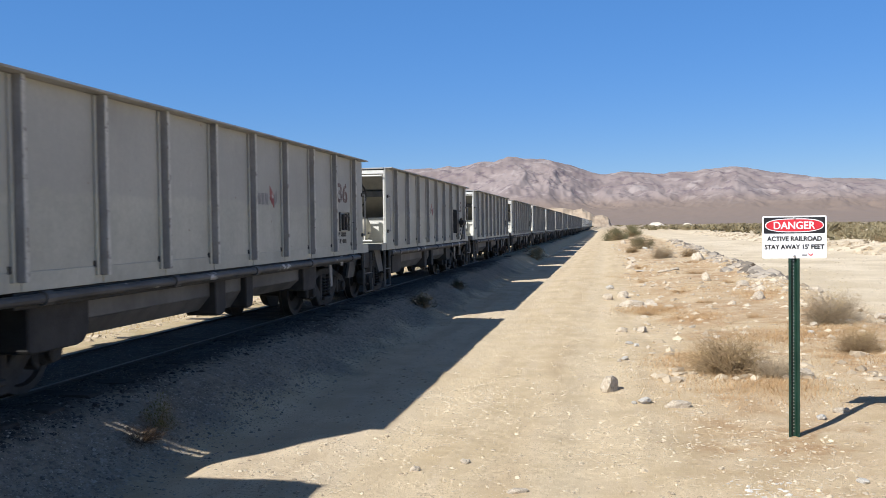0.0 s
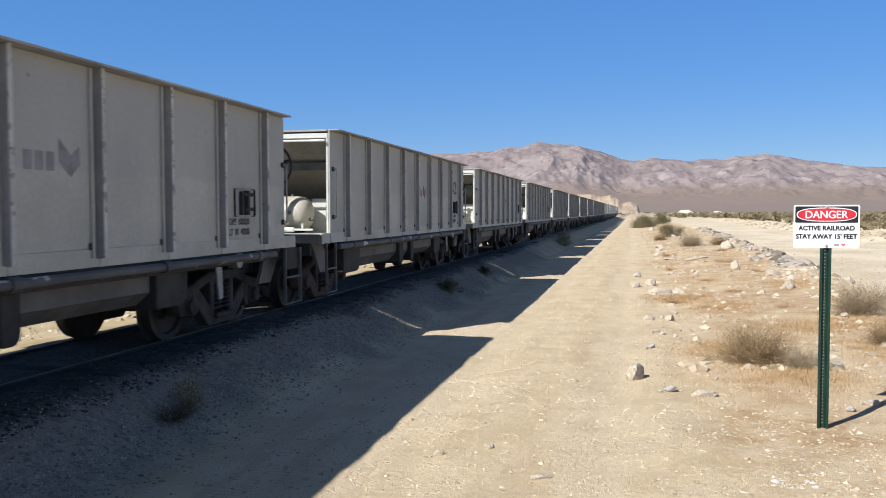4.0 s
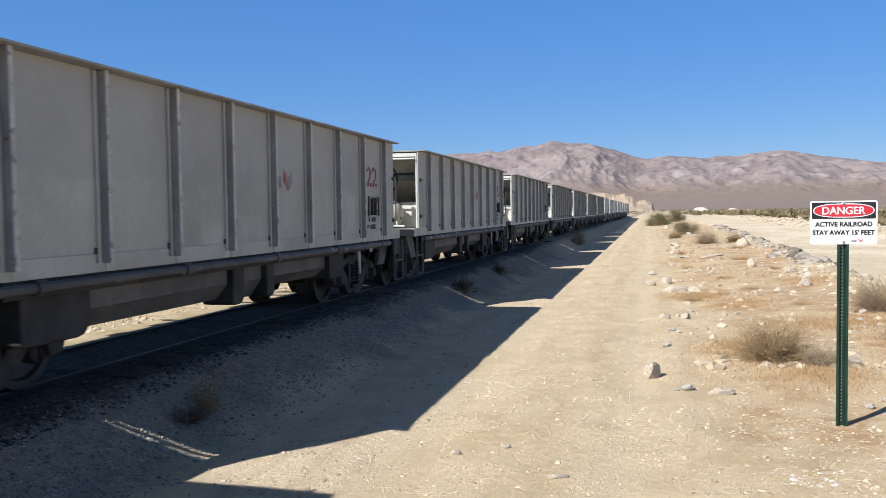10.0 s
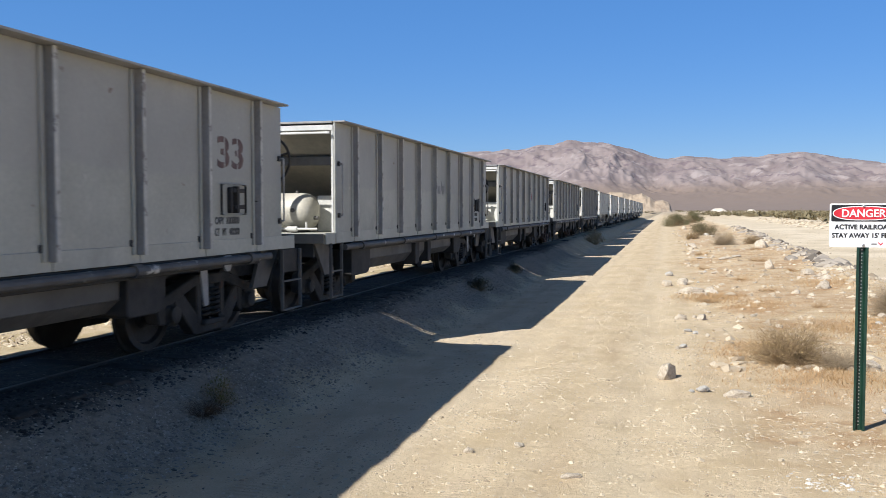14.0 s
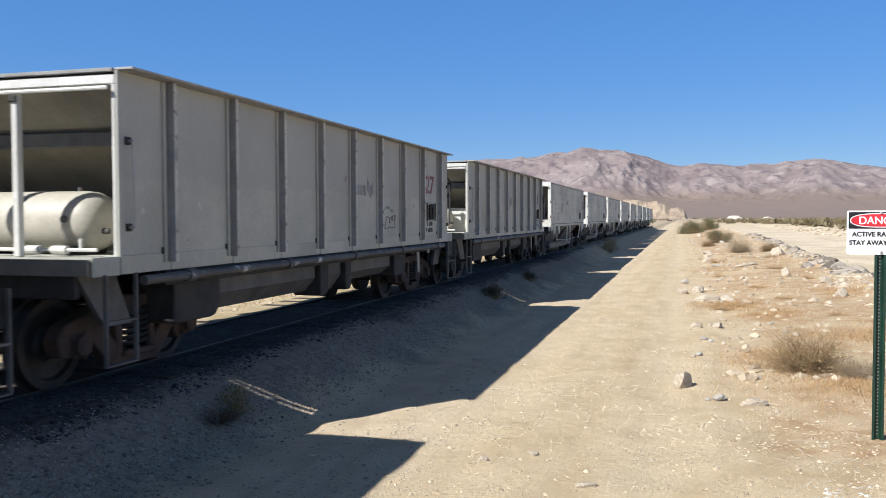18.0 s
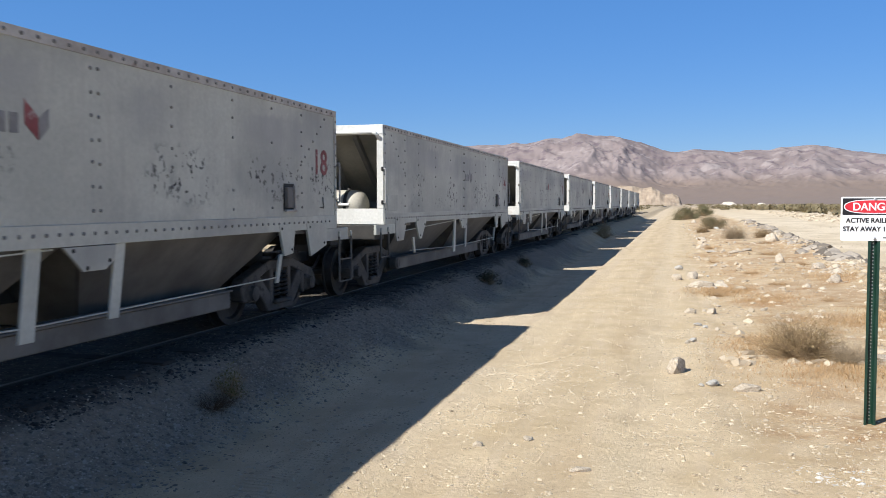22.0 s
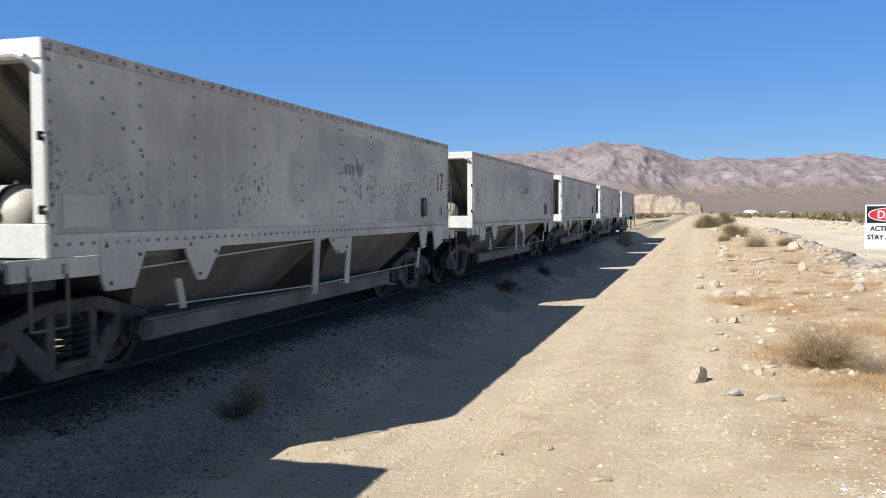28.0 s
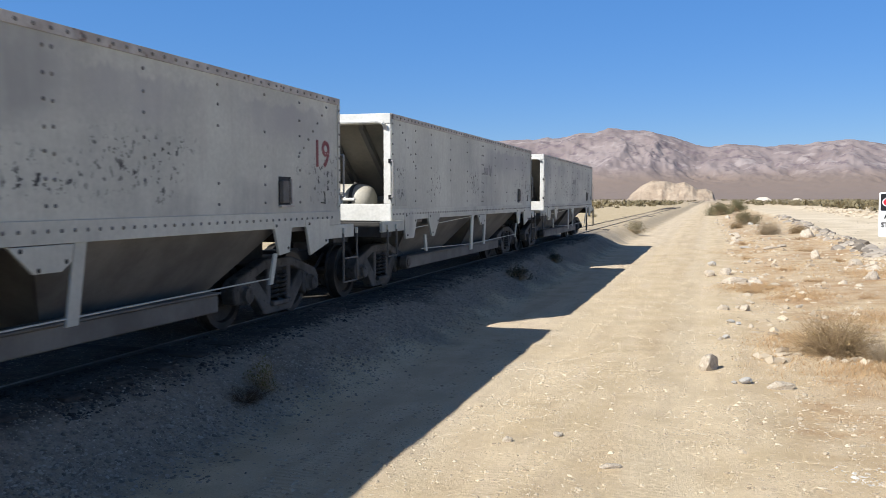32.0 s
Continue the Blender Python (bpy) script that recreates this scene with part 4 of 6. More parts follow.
        for x in (-0.27, 0.27):
            part("end_post", worn(boxes((x - 0.028, x + 0.028, *sorted((y + out * 0.04, y + inn * 0.02)), DECK, 2.315)), 0.005), WHITE, car, "white painted end post")
            part("post_shackle", worn(boxes((x - 0.036, x + 0.036, *sorted((y + out * 0.041, y + out * 0.06)), 2.25, 2.3)), 0.006), UNDER, car, "dark post shackle")
        bm = rods([((-1.1, y + out * 0.045, 2.325), (1.13, y + out * 0.045, 2.325))], 0.016)
        part("hand_rail", bm, WHITE, car)
        bm = plate(bmesh.new(), [(y + inn * 0.06, 2.44), (y + inn * 0.1, 2.46), (y + inn * 1.3, 1.56), (y + inn * 1.3, DECK), (y + inn * 1.26, DECK), (y + inn * 1.26, 1.54)], "x", -1.163, 1.163)
        part("slope_sheet", bm, SLOPE, car, "dusty cream sloped hopper end sheet, darkened for the shade inside")
        part("stiffener", worn(boxes((-1.16, 1.16, *sorted((y + inn * 0.5, y + inn * 0.58)), 1.94, 2.06)), 0.006), SILL, car, "grey steel cross stiffener")
        strips = ((-0.3, 0.225), (0.27, 0.325), (0.37, 1.26)) if e == 0 else ((L - 1.26, L + 0.3),)
        for y0, y1 in strips:  # the leading platform is open in slots before the tank
            part("deck", worn(boxes((-1.16, 1.16, y0, y1, DECK - 0.016, DECK - 0.003)), 0.003), PAINT, car, "dusty steel end platform")
        part("deck_lip", worn(boxes((-1.16, 1.16, *sorted((y + out * 0.305, y + out * 0.33)), DECK - 0.125, DECK - 0.001)), 0.004), SLOPE, car, "grey platform front angle")
        part("end_sill", worn(boxes((-1.0, 1.0, *sorted((y + out * 0.22, y + out * 0.28)), DECK - 0.3, DECK - 0.057)), 0.006), UNDER, car, "dark steel end sill")
        for x in (-0.62, 0.62):
            bm = plate(bmesh.new(), [(y + out * 0.33, 0.98), (y + inn * 0.12, 0.98), (y + inn * 0.36, 0.5), (y + inn * 0.04, 0.5)], "x", x + 0.36, x + 0.4)
            part("end_gusset", bm, SILL, car)
        bogie(car, 0.74 if e == 0 else 8.46, frame_material)
        coupler(car, y + out * 0.1 if e == 0 else L - 0.1, out)
        part("far_bulkhead", worn(boxes((0.6, 1.12, *sorted((y + inn * 0.8, y + inn * 0.82)), DECK, DECK + 0.5)), 0.004), WHITE, car, "white sheet steel panel")
    air_tank(car, 0.52, DECK + 0.275, -0.75, 0.72, 0.255)
    brake_wheel(car, 0.93, L + 0.2, 1.9)
    bm = boxes((-0.17, 0.17, -0.1, L + 0.1, 0.5, 0.8))
    plate(bm, [(1.3, 0.82), (2.0, 0.5), (7.3, 0.5), (8.0, 0.82)], "x", -0.75, 0.75)
    box(bm, -1.16, 1.16, 1.2, L - 1.4, 0.93, 0.98)
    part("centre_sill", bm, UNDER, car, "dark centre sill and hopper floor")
    return car


HOP_L, HOP_TOP = 9.2, 2.475


def hopper():
    """Riveted hopper car with sloped bays, bracket plates and open sloped ends."""
    car = new("hopper_car")
    L = HOP_L
    for s in (-1, 1):
        i, o = sorted((s * 1.2, s * 1.235))
        wall = part("side_wall", boxes((i, o, 0.0, L, 1.16, HOP_TOP - 0.002)), RIVETED, car, "chipped riveted grey-white side plate")
        a, b = sorted((s * 1.235, s * 1.247))
        part("top_band", worn(boxes((a, b, 0.0, L, HOP_TOP - 0.075, HOP_TOP)), 0.003), TOPBAND, wall, "rust-stained riveted top edge angle")
        part("bottom_band", worn(boxes((a, b, 0.0, L, 1.045, 1.2)), 0.003), RIVETED, wall, "riveted bottom flange")
        part("edge_band", worn(boxes((a, b, 0.0, 0.055, 1.2, HOP_TOP - 0.075)), 0.003), RIVETED, wall)
        part("edge_band", worn(boxes((a, b, L - 0.055, L, 1.2, HOP_TOP - 0.075)), 0.003), RIVETED, wall)
        bm, xr, rng = bmesh.new(), s * 1.235, random.Random(12)
        def rivet(y, z, x):
            lathe(bm, [(x, 0.016), (x + s * 0.007, 0.013), (x + s * 0.011, 0.005)], "x", 6, (0, y, z))
        for k in range(62):
            rivet(0.05 + k * 0.1475, HOP_TOP - 0.038, s * 1.247)
        for k in range(74):
            rivet(0.06 + k * 0.122, 1.13, s * 1.247)
        for y in (0.03, L - 0.03):
            for k in range(9):
                rivet(y, 1.26 + k * 0.135, s * 1.247)
        for k in range(7):
            for y in (0.34 + k * 0.11, L - 0.34 - k * 0.11):
                rivet(y, 2.345 - k * 0.095, xr)
        for j, y in enumerate((0.98, 1.7, 2.7, 3.7, 4.7, 4.78, 5.7, 6.7, 7.5, 8.22)):
            for k in range(7):
                if rng.random() < 0.85:
                    rivet(y, 1.3 + k * 0.17 + rng.uniform(-0.01, 0.01), xr)
        tagged(part("rivets", bm, RIVET, wall, "dark round rivet heads"), kind="stuff")
        # sill and hanging bracket plates
        a, b = sorted((s * 1.2, s * 1.24))
        part("side_sill", worn(boxes((a, b, -0.33, 0.5, 0.9, 1.042)), 0.004), RIVETED, car, "grey-white side sill plate")
        part("side_sill", worn(boxes((a, b, L - 0.62, L + 0.39, 0.89, 1.042)), 0.004), RIVETED, car, "grey-white side sill plate")
        for outline in ([(0.48, 1.16), (1.02, 1.16), (1.0, 1.05), (0.86, 0.78), (0.54, 0.78), (0.5, 0.86)], [(1.52, 1.12), (2.1, 1.12), (2.05, 1.02), (1.82, 0.77), (1.7, 0.77), (1.54, 1.0)],
                        [(7.62, 1.12), (8.02, 1.12), (7.95, 0.8), (7.74, 0.78)], [(8.3, 1.12), (8.9, 1.12), (8.86, 0.85), (8.42, 0.74)], [(4.36, 1.04), (4.92, 1.04), (4.9, 0.92), (4.8, 0.86), (4.56, 0.86)]):
            bracket = part("bracket", worn(plate(bmesh.new(), outline, "x", *sorted((s * 1.225, s * 1.253))), 0.003), RIVETED, car, "pale riveted bracket plate")
            cy, cz = sum(p[0] for p in outline) / len(outline), sum(p[1] for p in outline) / len(outline)
            for p in outline[::2]:
                part("bolt", lathe(bmesh.new(), [(s * 1.253, 0.018), (s * 1.262, 0.01)], "x", 6, (0, p[0] * 0.72 + cy * 0.28, p[1] * 0.72 + cz * 0.28)), UNDER, bracket)
        for (ya, za), (yb, zb), w in (((4.12, 1.06), (4.03, 0.43), 0.07), ((5.02, 1.06), (4.92, 0.48), 0.06), ((1.46, 0.8), (1.53, 0.55), 0.045), ((7.72, 0.8), (7.62, 0.5), 0.035)):
            part("strap", worn(plate(bmesh.new(), [(ya - w, za), (ya + w, za), (yb + w, zb), (yb - w, zb)], "x", *sorted((s * 1.2, s * 1.225))), 0.004), RIVETED, car, "pale steel hanger strap")
        for p, q in (((1.3, 0.6), (4.05, 0.53)), ((4.05, 0.53), (7.6, 0.56)), ((1.0, 0.92), (4.3, 1.03))):
            part("pull_rod", rods([((s * 1.213, *p), (s * 1.213, *q))], 0.007, 6), RIVETED, car, "thin pale pull rod")
        for y, out in ((0.0, -1), (L, 1)):
            inn = -out
            y0, y1, low = (-0.19, 0.16, 0.57) if out < 0 else (9.25, 9.66, 0.36)
            step_ladder(car, s * 1.252, y0, y1, 0.95, low, 1 if out < 0 else 2, SILL, 0.012)
            for yy in (y0, y1 - 0.04):
                part("step_lug", worn(boxes((*sorted((s * 1.2405, s * 1.266)), yy, yy + 0.04, 0.93, 1.0)), 0.004), RIVETED, car, "bolted step bracket")
            grab_iron(car, s * 1.215, y + inn * 0.0 + out * 0.03, 1.36, 1.84, s)
        part("lower_beam", worn(boxes((*sorted((s * 0.86, s * 0.96)), 1.36, L - 2.1, 0.285, 0.455)), 0.012), BAY, car, "long grey lower beam")
        part("beam_flange", worn(boxes((*sorted((s * 0.8, s * 0.99)), 1.36, L - 2.1, 0.456, 0.476)), 0.005), BAY, car, "dusty top flange of the beam")
        part("beam_roller", lathe(bmesh.new(), [(s * 0.88, 0.1), (s * 0.98, 0.1), (s * 0.99, 0.07), (s * 1.0, 0.07), (s * 1.0, 0.03)], "x", 18, (0, 1.36, 0.39)), PALETRUCK, car, "round pivot at the end of the beam")
        bm = plate(bmesh.new(), [(0.14, 1.24), (0.6, 1.24), (0.6, 1.47), (0.14, 1.47)], "x", *sorted((s * 1.235, s * 1.243)))
        part("access_plate", worn(bm, 0.003), RIVETED, car, "flat access plate")
    # sloped bays
    for y0, y1, ym in ((0.95, 4.5, 2.9), (4.6, 7.95, 6.2)):
        for s in (-1, 1):
            bm = bmesh.new()
            v = [bm.verts.new(p) for p in ((s * 1.2, y0, 1.1), (s * 1.2, y1, 1.1), (s * 0.55, y1 - 0.75, 0.3), (s * 0.55, y0 + 0.75, 0.3),
                                           (s * 1.16, y0, 1.1), (s * 1.16, y1, 1.1), (s * 0.51, y1 - 0.75, 0.3), (s * 0.51, y0 + 0.75, 0.3))]
            fs = [bm.faces.new([v[k] for k in q]) for q in ((0, 1, 2, 3), (7, 6, 5, 4), (0, 4, 5, 1), (1, 5, 6, 2), (2, 6, 7, 3), (3, 7, 4, 0))]
            bmesh.ops.recalc_face_normals(bm, faces=fs)
            part("bay_slope", bm, BAY, car, "dusty grey sloped bay sheet")
        for ya, yb in ((y0, y0 + 0.75), (y1, y1 - 0.75)):
            d = 0.03 if yb > ya else -0.03
            bm = bmesh.new()
            v = [bm.verts.new(p) for p in ((-1.18, ya, 1.12), (1.18, ya, 1.12), (0.53, yb, 0.3), (-0.53, yb, 0.3), (-1.18, ya + d, 1.12), (1.18, ya + d, 1.12), (0.53, yb + d, 0.3), (-0.53, yb + d, 0.3))]
            fs = [bm.faces.new([v[k] for k in q]) for q in ((0, 1, 2, 3), (7, 6, 5, 4), (0, 4, 5, 1), (1, 5, 6, 2), (2, 6, 7, 3), (3, 7, 4, 0))]
            bmesh.ops.recalc_face_normals(bm, faces=fs)
            part("bay_end", bm, BAY, car, "dusty grey sloped bay sheet")
        part("outlet_gate", worn(boxes((-0.6, 0.6, y0 + 0.7, y1 - 0.7, 0.22, 0.32)), 0.01), UNDER, car, "dark bottom outlet gate")
    # added inside to stop sunlight leaking through the gap between the bays
    part("cross_ridge", plate(bmesh.new(), [(4.3, 1.1), (4.8, 1.1), (4.55, 1.5)], "x", -1.198, 1.198), BAY, car, "unseen ridge added to block sun between the bays")
    for y0, y1 in ((0.5, 0.97), (7.93, 8.7)):
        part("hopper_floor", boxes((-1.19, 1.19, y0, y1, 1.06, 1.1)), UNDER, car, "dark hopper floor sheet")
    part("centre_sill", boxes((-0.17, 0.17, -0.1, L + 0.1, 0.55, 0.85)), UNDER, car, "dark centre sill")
    for e, y, out in ((0, 0.0, -1), (1, L, 1)):
        inn = -out
        part("end_beam", worn(boxes((-1.235, 1.235, *sorted((y + out * 0.02, y + inn * 0.1)), 2.34, HOP_TOP + 0.003)), 0.006), HWHITE, car, "white painted top end beam")
        yy = y + out * 0.07
        part("end_rail", rods([((-1.08, yy, 2.365), (1.08, yy, 2.365)), ((1.08, yy, 2.365), (1.15, yy, 2.34)), ((1.15, yy, 2.34), (1.17, y, 2.27)), ((-1.08, yy, 2.365), (-1.15, yy, 2.34)), ((-1.15, yy, 2.34), (-1.17, y, 2.27))], 0.026, 8), HWHITE, car, "white painted bent hand rail")
        for x in (-1.185, 1.185):
            part("corner_post", worn(boxes((x - 0.05, x + 0.05, *sorted((y + out * 0.012, y + inn * 0.06)), 1.27, 2.34)), 0.004), HWHITE, car, "white painted corner post")
        for x in (-0.25, 0.25):
            part("end_post", worn(boxes((x - 0.06, x + 0.06, *sorted((y + out * 0.015, y + inn * 0.045)), 1.28, 2.34)), 0.004), HWHITE, car, "white painted end post")
        part("end_board", worn(boxes((-1.235, 1.235, *sorted((y + out * 0.012, y + inn * 0.04)), 1.04, 1.27)), 0.006), RUSTBOARD, car, "white riveted end board with a rust stain")
        part("deck", boxes((-1.19, 1.19, *sorted((y + inn * 0.05, y + inn * 1.4)), 1.0, 1.04)), SILL, car, "dusty steel end platform")
        bm = boxes((-1.2, 1.2, *sorted((y + out * 0.28, y + inn * 0.1)), 0.83, 1.03))
        part("end_sill", worn(bm, 0.006), UNDER, car, "dark steel end sill")
        bm = plate(bmesh.new(), [(y + inn * 0.1, 2.44), (y + inn * 0.14, 2.46), (y + inn * 1.45, 1.4), (y + inn * 1.45, 1.04), (y + inn * 1.41, 1.04), (y + inn * 1.41, 1.38)], "x", -1.198, 1.198)
        part("slope_sheet", bm, SLOPE, car, "dusty cream sloped hopper end sheet, darkened for the shade inside")
        for x in (-0.75, -0.25, 0.25, 0.75):
            bm = plate(bmesh.new(), [(y + inn * 0.12, 2.4), (y + inn * 1.41, 1.38), (y + inn * 1.41, 1.04), (y + inn * 1.3, 1.04), (y + inn * 1.3, 1.36), (y + inn * 0.12, 2.28)], "x", x - 0.03, x + 0.03)
            part("end_brace", bm, BAY, car, "diagonal end brace")
        bogie(car, y + inn * (0.74 if e == 0 else 0.63), PALETRUCK)
        coupler(car, y + out * 0.05, out)
        for x in (-0.45, 0.5):
            lathe_bm = lathe(bmesh.new(), [(-0.02, 0.07), (0.02, 0.07)], "y", 12, (x, y + out * 0.26, 0.93))
            part("buffer_plate", lathe_bm, UNDER, car)
    air_tank(car, 0.55, 1.04 + 0.27, -0.8, 0.78, 0.24, (0.5, -0.3))
    for k, (x, z) in enumerate(((0.42, 1.35), (0.3, 1.4), (0.12, 1.33), (-0.1, 1.37), (-0.42, 1.36))):
        bm = rods([((x, 0.2, z - 0.12), (x, 0.2, z + 0.06)), ((x - 0.07, 0.2, z), (x + 0.07, 0.2, z))], 0.02, 8)
        lathe(bm, [(z + 0.05, 0.045), (z + 0.065, 0.05), (z + 0.08, 0.03)], "z", 10, (x, 0.2, 0))
        part("valve", bm, HWHITE, car, "cream painted brake valve")
    part("valve_pipe", rods([((-0.6, 0.2, 1.33), (0.62, 0.2, 1.33))], 0.022, 8), HWHITE, car, "cream painted air pipe")
    brake_wheel(car, 0.8, L + 0.22, 1.75, 0.24)
    hy, hz = L - 1.32, 1.42
    # a dark plate on the wall gives the shade inside the hatch recess
    hatch = part("hatch", worn(boxes((1.235, 1.241, hy - 0.12, hy + 0.13, hz - 0.15, hz + 0.14)), 0.002), UNDER, car, "dark plate for the shade in a small rusty hatch opening")
    part("hatch_cover", worn(boxes((1.241, 1.285, hy - 0.11, hy + 0.02, hz - 0.12, hz + 0.1)), 0.006), SILL, hatch, "dusty grey sliding hatch cover")
    part("hatch_ledge", worn(boxes((1.241, 1.275, hy - 0.12, hy + 0.14, hz - 0.165, hz - 0.14), (1.241, 1.27, hy + 0.1, hy + 0.125, hz - 0.13, hz + 0.12)), 0.004), TOPBAND, hatch, "rust-stained ledge")
    bm = rods([((1.238, L - 0.42, 1.3), (1.245, L - 0.42, 1.3)), ((1.245, L - 0.42, 1.42), (1.245, L - 0.4, 1.29)), ((1.245, L - 0.4, 1.29), (1.245, L - 0.5, 1.3))], 0.006, 5)
    part("hook", bm, BLACK, car, "small bent black hook")
    return car


def stencil_cut(ob, digits, width):
    """Bridges of bare paint through the middle of each round digit."""
    bm = bmesh.new()
    bm.from_mesh(ob.data)
    step = width / len(digits)
    for k, d in enumerate(digits):
        if d in "0235689":
            mid = (k + 0.5) * step + (0.01 if d in "23" else 0)
            for x in (mid - 0.014, mid + 0.014):
                bmesh.ops.bisect_plane(bm, geom=bm.verts[:] + bm.edges[:] + bm.faces[:], plane_co=(x, 0, 0), plane_no=(1, 0, 0))
            bmesh.ops.delete(bm, geom=[f for f in bm.faces if abs(f.calc_center_median().x - mid) < 0.0139], context="FACES")
    bm.to_mesh(ob.data)
    bm.free()


def load(car, seed, heap):
    """Crushed white gypsum lying in the open body."""
    r = np.random.RandomState(seed)
    u, v = np.meshgrid(np.linspace(-1.14, 1.14, 30), np.linspace(0.5, GON_L - 0.7, 110))
    z = 2.2 + heap * np.exp(-(u / 0.75) ** 2) * (0.55 + 0.6 * layers(u * 0.4 + seed, v * 0.45, 2, seed)) + 0.2 * layers(u * 4 + 20, v * 4 + 20, 3, seed + 2)
    ob = sheet("ore_load", u, v, np.minimum(z, 2.2 + heap + 0.3), GYPSUM, False)
    ob.parent = car
    ob["label"] = "heaped white crushed gypsum"


def stencilled(car, number, L, wall, material):
    """The car's stencilled number and weight lines near its trailing end."""
    if number:
        wide = 0.5 if len(number) > 1 else 0.22
        ob = lettering("car_number", number, 0.41, material, car, pose(wall + 0.0025, 7.915, 1.74) @ FLAT, "stencilled number " + number, wide, 0.008)
        stencil_cut(ob, number, wide)


def gondola_marks(car, number, material, red):
    stencilled(car, number, GON_L, 1.19, material)
    lines = ("LT WT 40000", "CAPY 100000") if number in ("32", "27", "22") else ("CAPY 100000", "LT WT 40000")
    for text, z in zip(lines, (1.203, 1.095)):
        at = 0
        for word in text.split():
            lettering("weight_lettering", word, 0.095, LETTERS, car, pose(1.1925, 7.86 + 0.043 * at, z) @ FLAT, "faded black weight lettering", 0.043 * len(word) - 0.006, 0.003)
            at += len(word) + 1
    emblem(car, 1.192, {"33": 4.22, "25": 4.16, "31": 4.12, "22": 4.9}.get(number, 5.15) + 0.075, 1.71, 0.23, red)


# numbers of the cars as they pass; an empty one cannot be read
NUMBERS = ["", "36", "25", "", "32", "24", "28", "22", "35", "33", "", "34", "27", "31", "18", "14", "7", "10", "17", "3", "19", "", ""]
GONDOLAS = 14
cars = []


def train():
    plain, rusty, hop = gondola(TRUCK), gondola(RUSTY), hopper()
    front = 15.5 - 2 * 10.845
    for k, number in enumerate(NUMBERS):
        if k < GONDOLAS:
            proto = rusty if number in ("32", "28", "27") else plain
            first = not any(c[2] is proto for c in cars)
        else:
            proto = hop
            first = k == GONDOLAS
        cars.append((None, front, proto, number, first))
        front += 10.72 if k == GONDOLAS - 1 else 10.97 if k == GONDOLAS else 10.845
    for k, (none, y, proto, number, first) in enumerate(list(cars)):
        m = pose(TRACK_X, y, RAIL_Z)
        car = proto if first else copy_thing(proto, m)
        car.matrix_basis = m
        cars[k] = (car, y, proto, number, first)
    for car, y, proto, number, first in cars:
        if proto is hop:
            dark = number in ("19", "10")
            tagged(car, "riveted grey-white hopper car with chipped paint" + (", number " + number if number else ""), "rail car", "train cars")
            if number:
                lettering("car_number", number, 0.41, STENCIL, car, pose(1.238, HOP_L - (0.6 if len(number) > 1 else 0.5), 1.68) @ FLAT, "stencilled number " + number, 0.33 if len(number) > 1 else 0.2, 0.006)
            emblem(car, 1.237, 4.05 if number in ("18", "19") else 5.2, 1.86, 0.22, number in ("18", "7", "3"))
        else:
            tagged(car, "ribbed grey-white steel ore car" + (" with rusty trucks" if proto is rusty else "") + (", stencilled number " + number if number else ", dusty sides"), "rail car", "train cars")
            load(car, int(y) % 40, 0.2 if number == "25" else 0.1)
            gondola_marks(car, number, STENCIL_DARK if number in ("36", "25", "28", "35", "33", "34", "31") else STENCIL, number in ("36", "25", "32", "24", "28", "22", "34", "35"))


train()


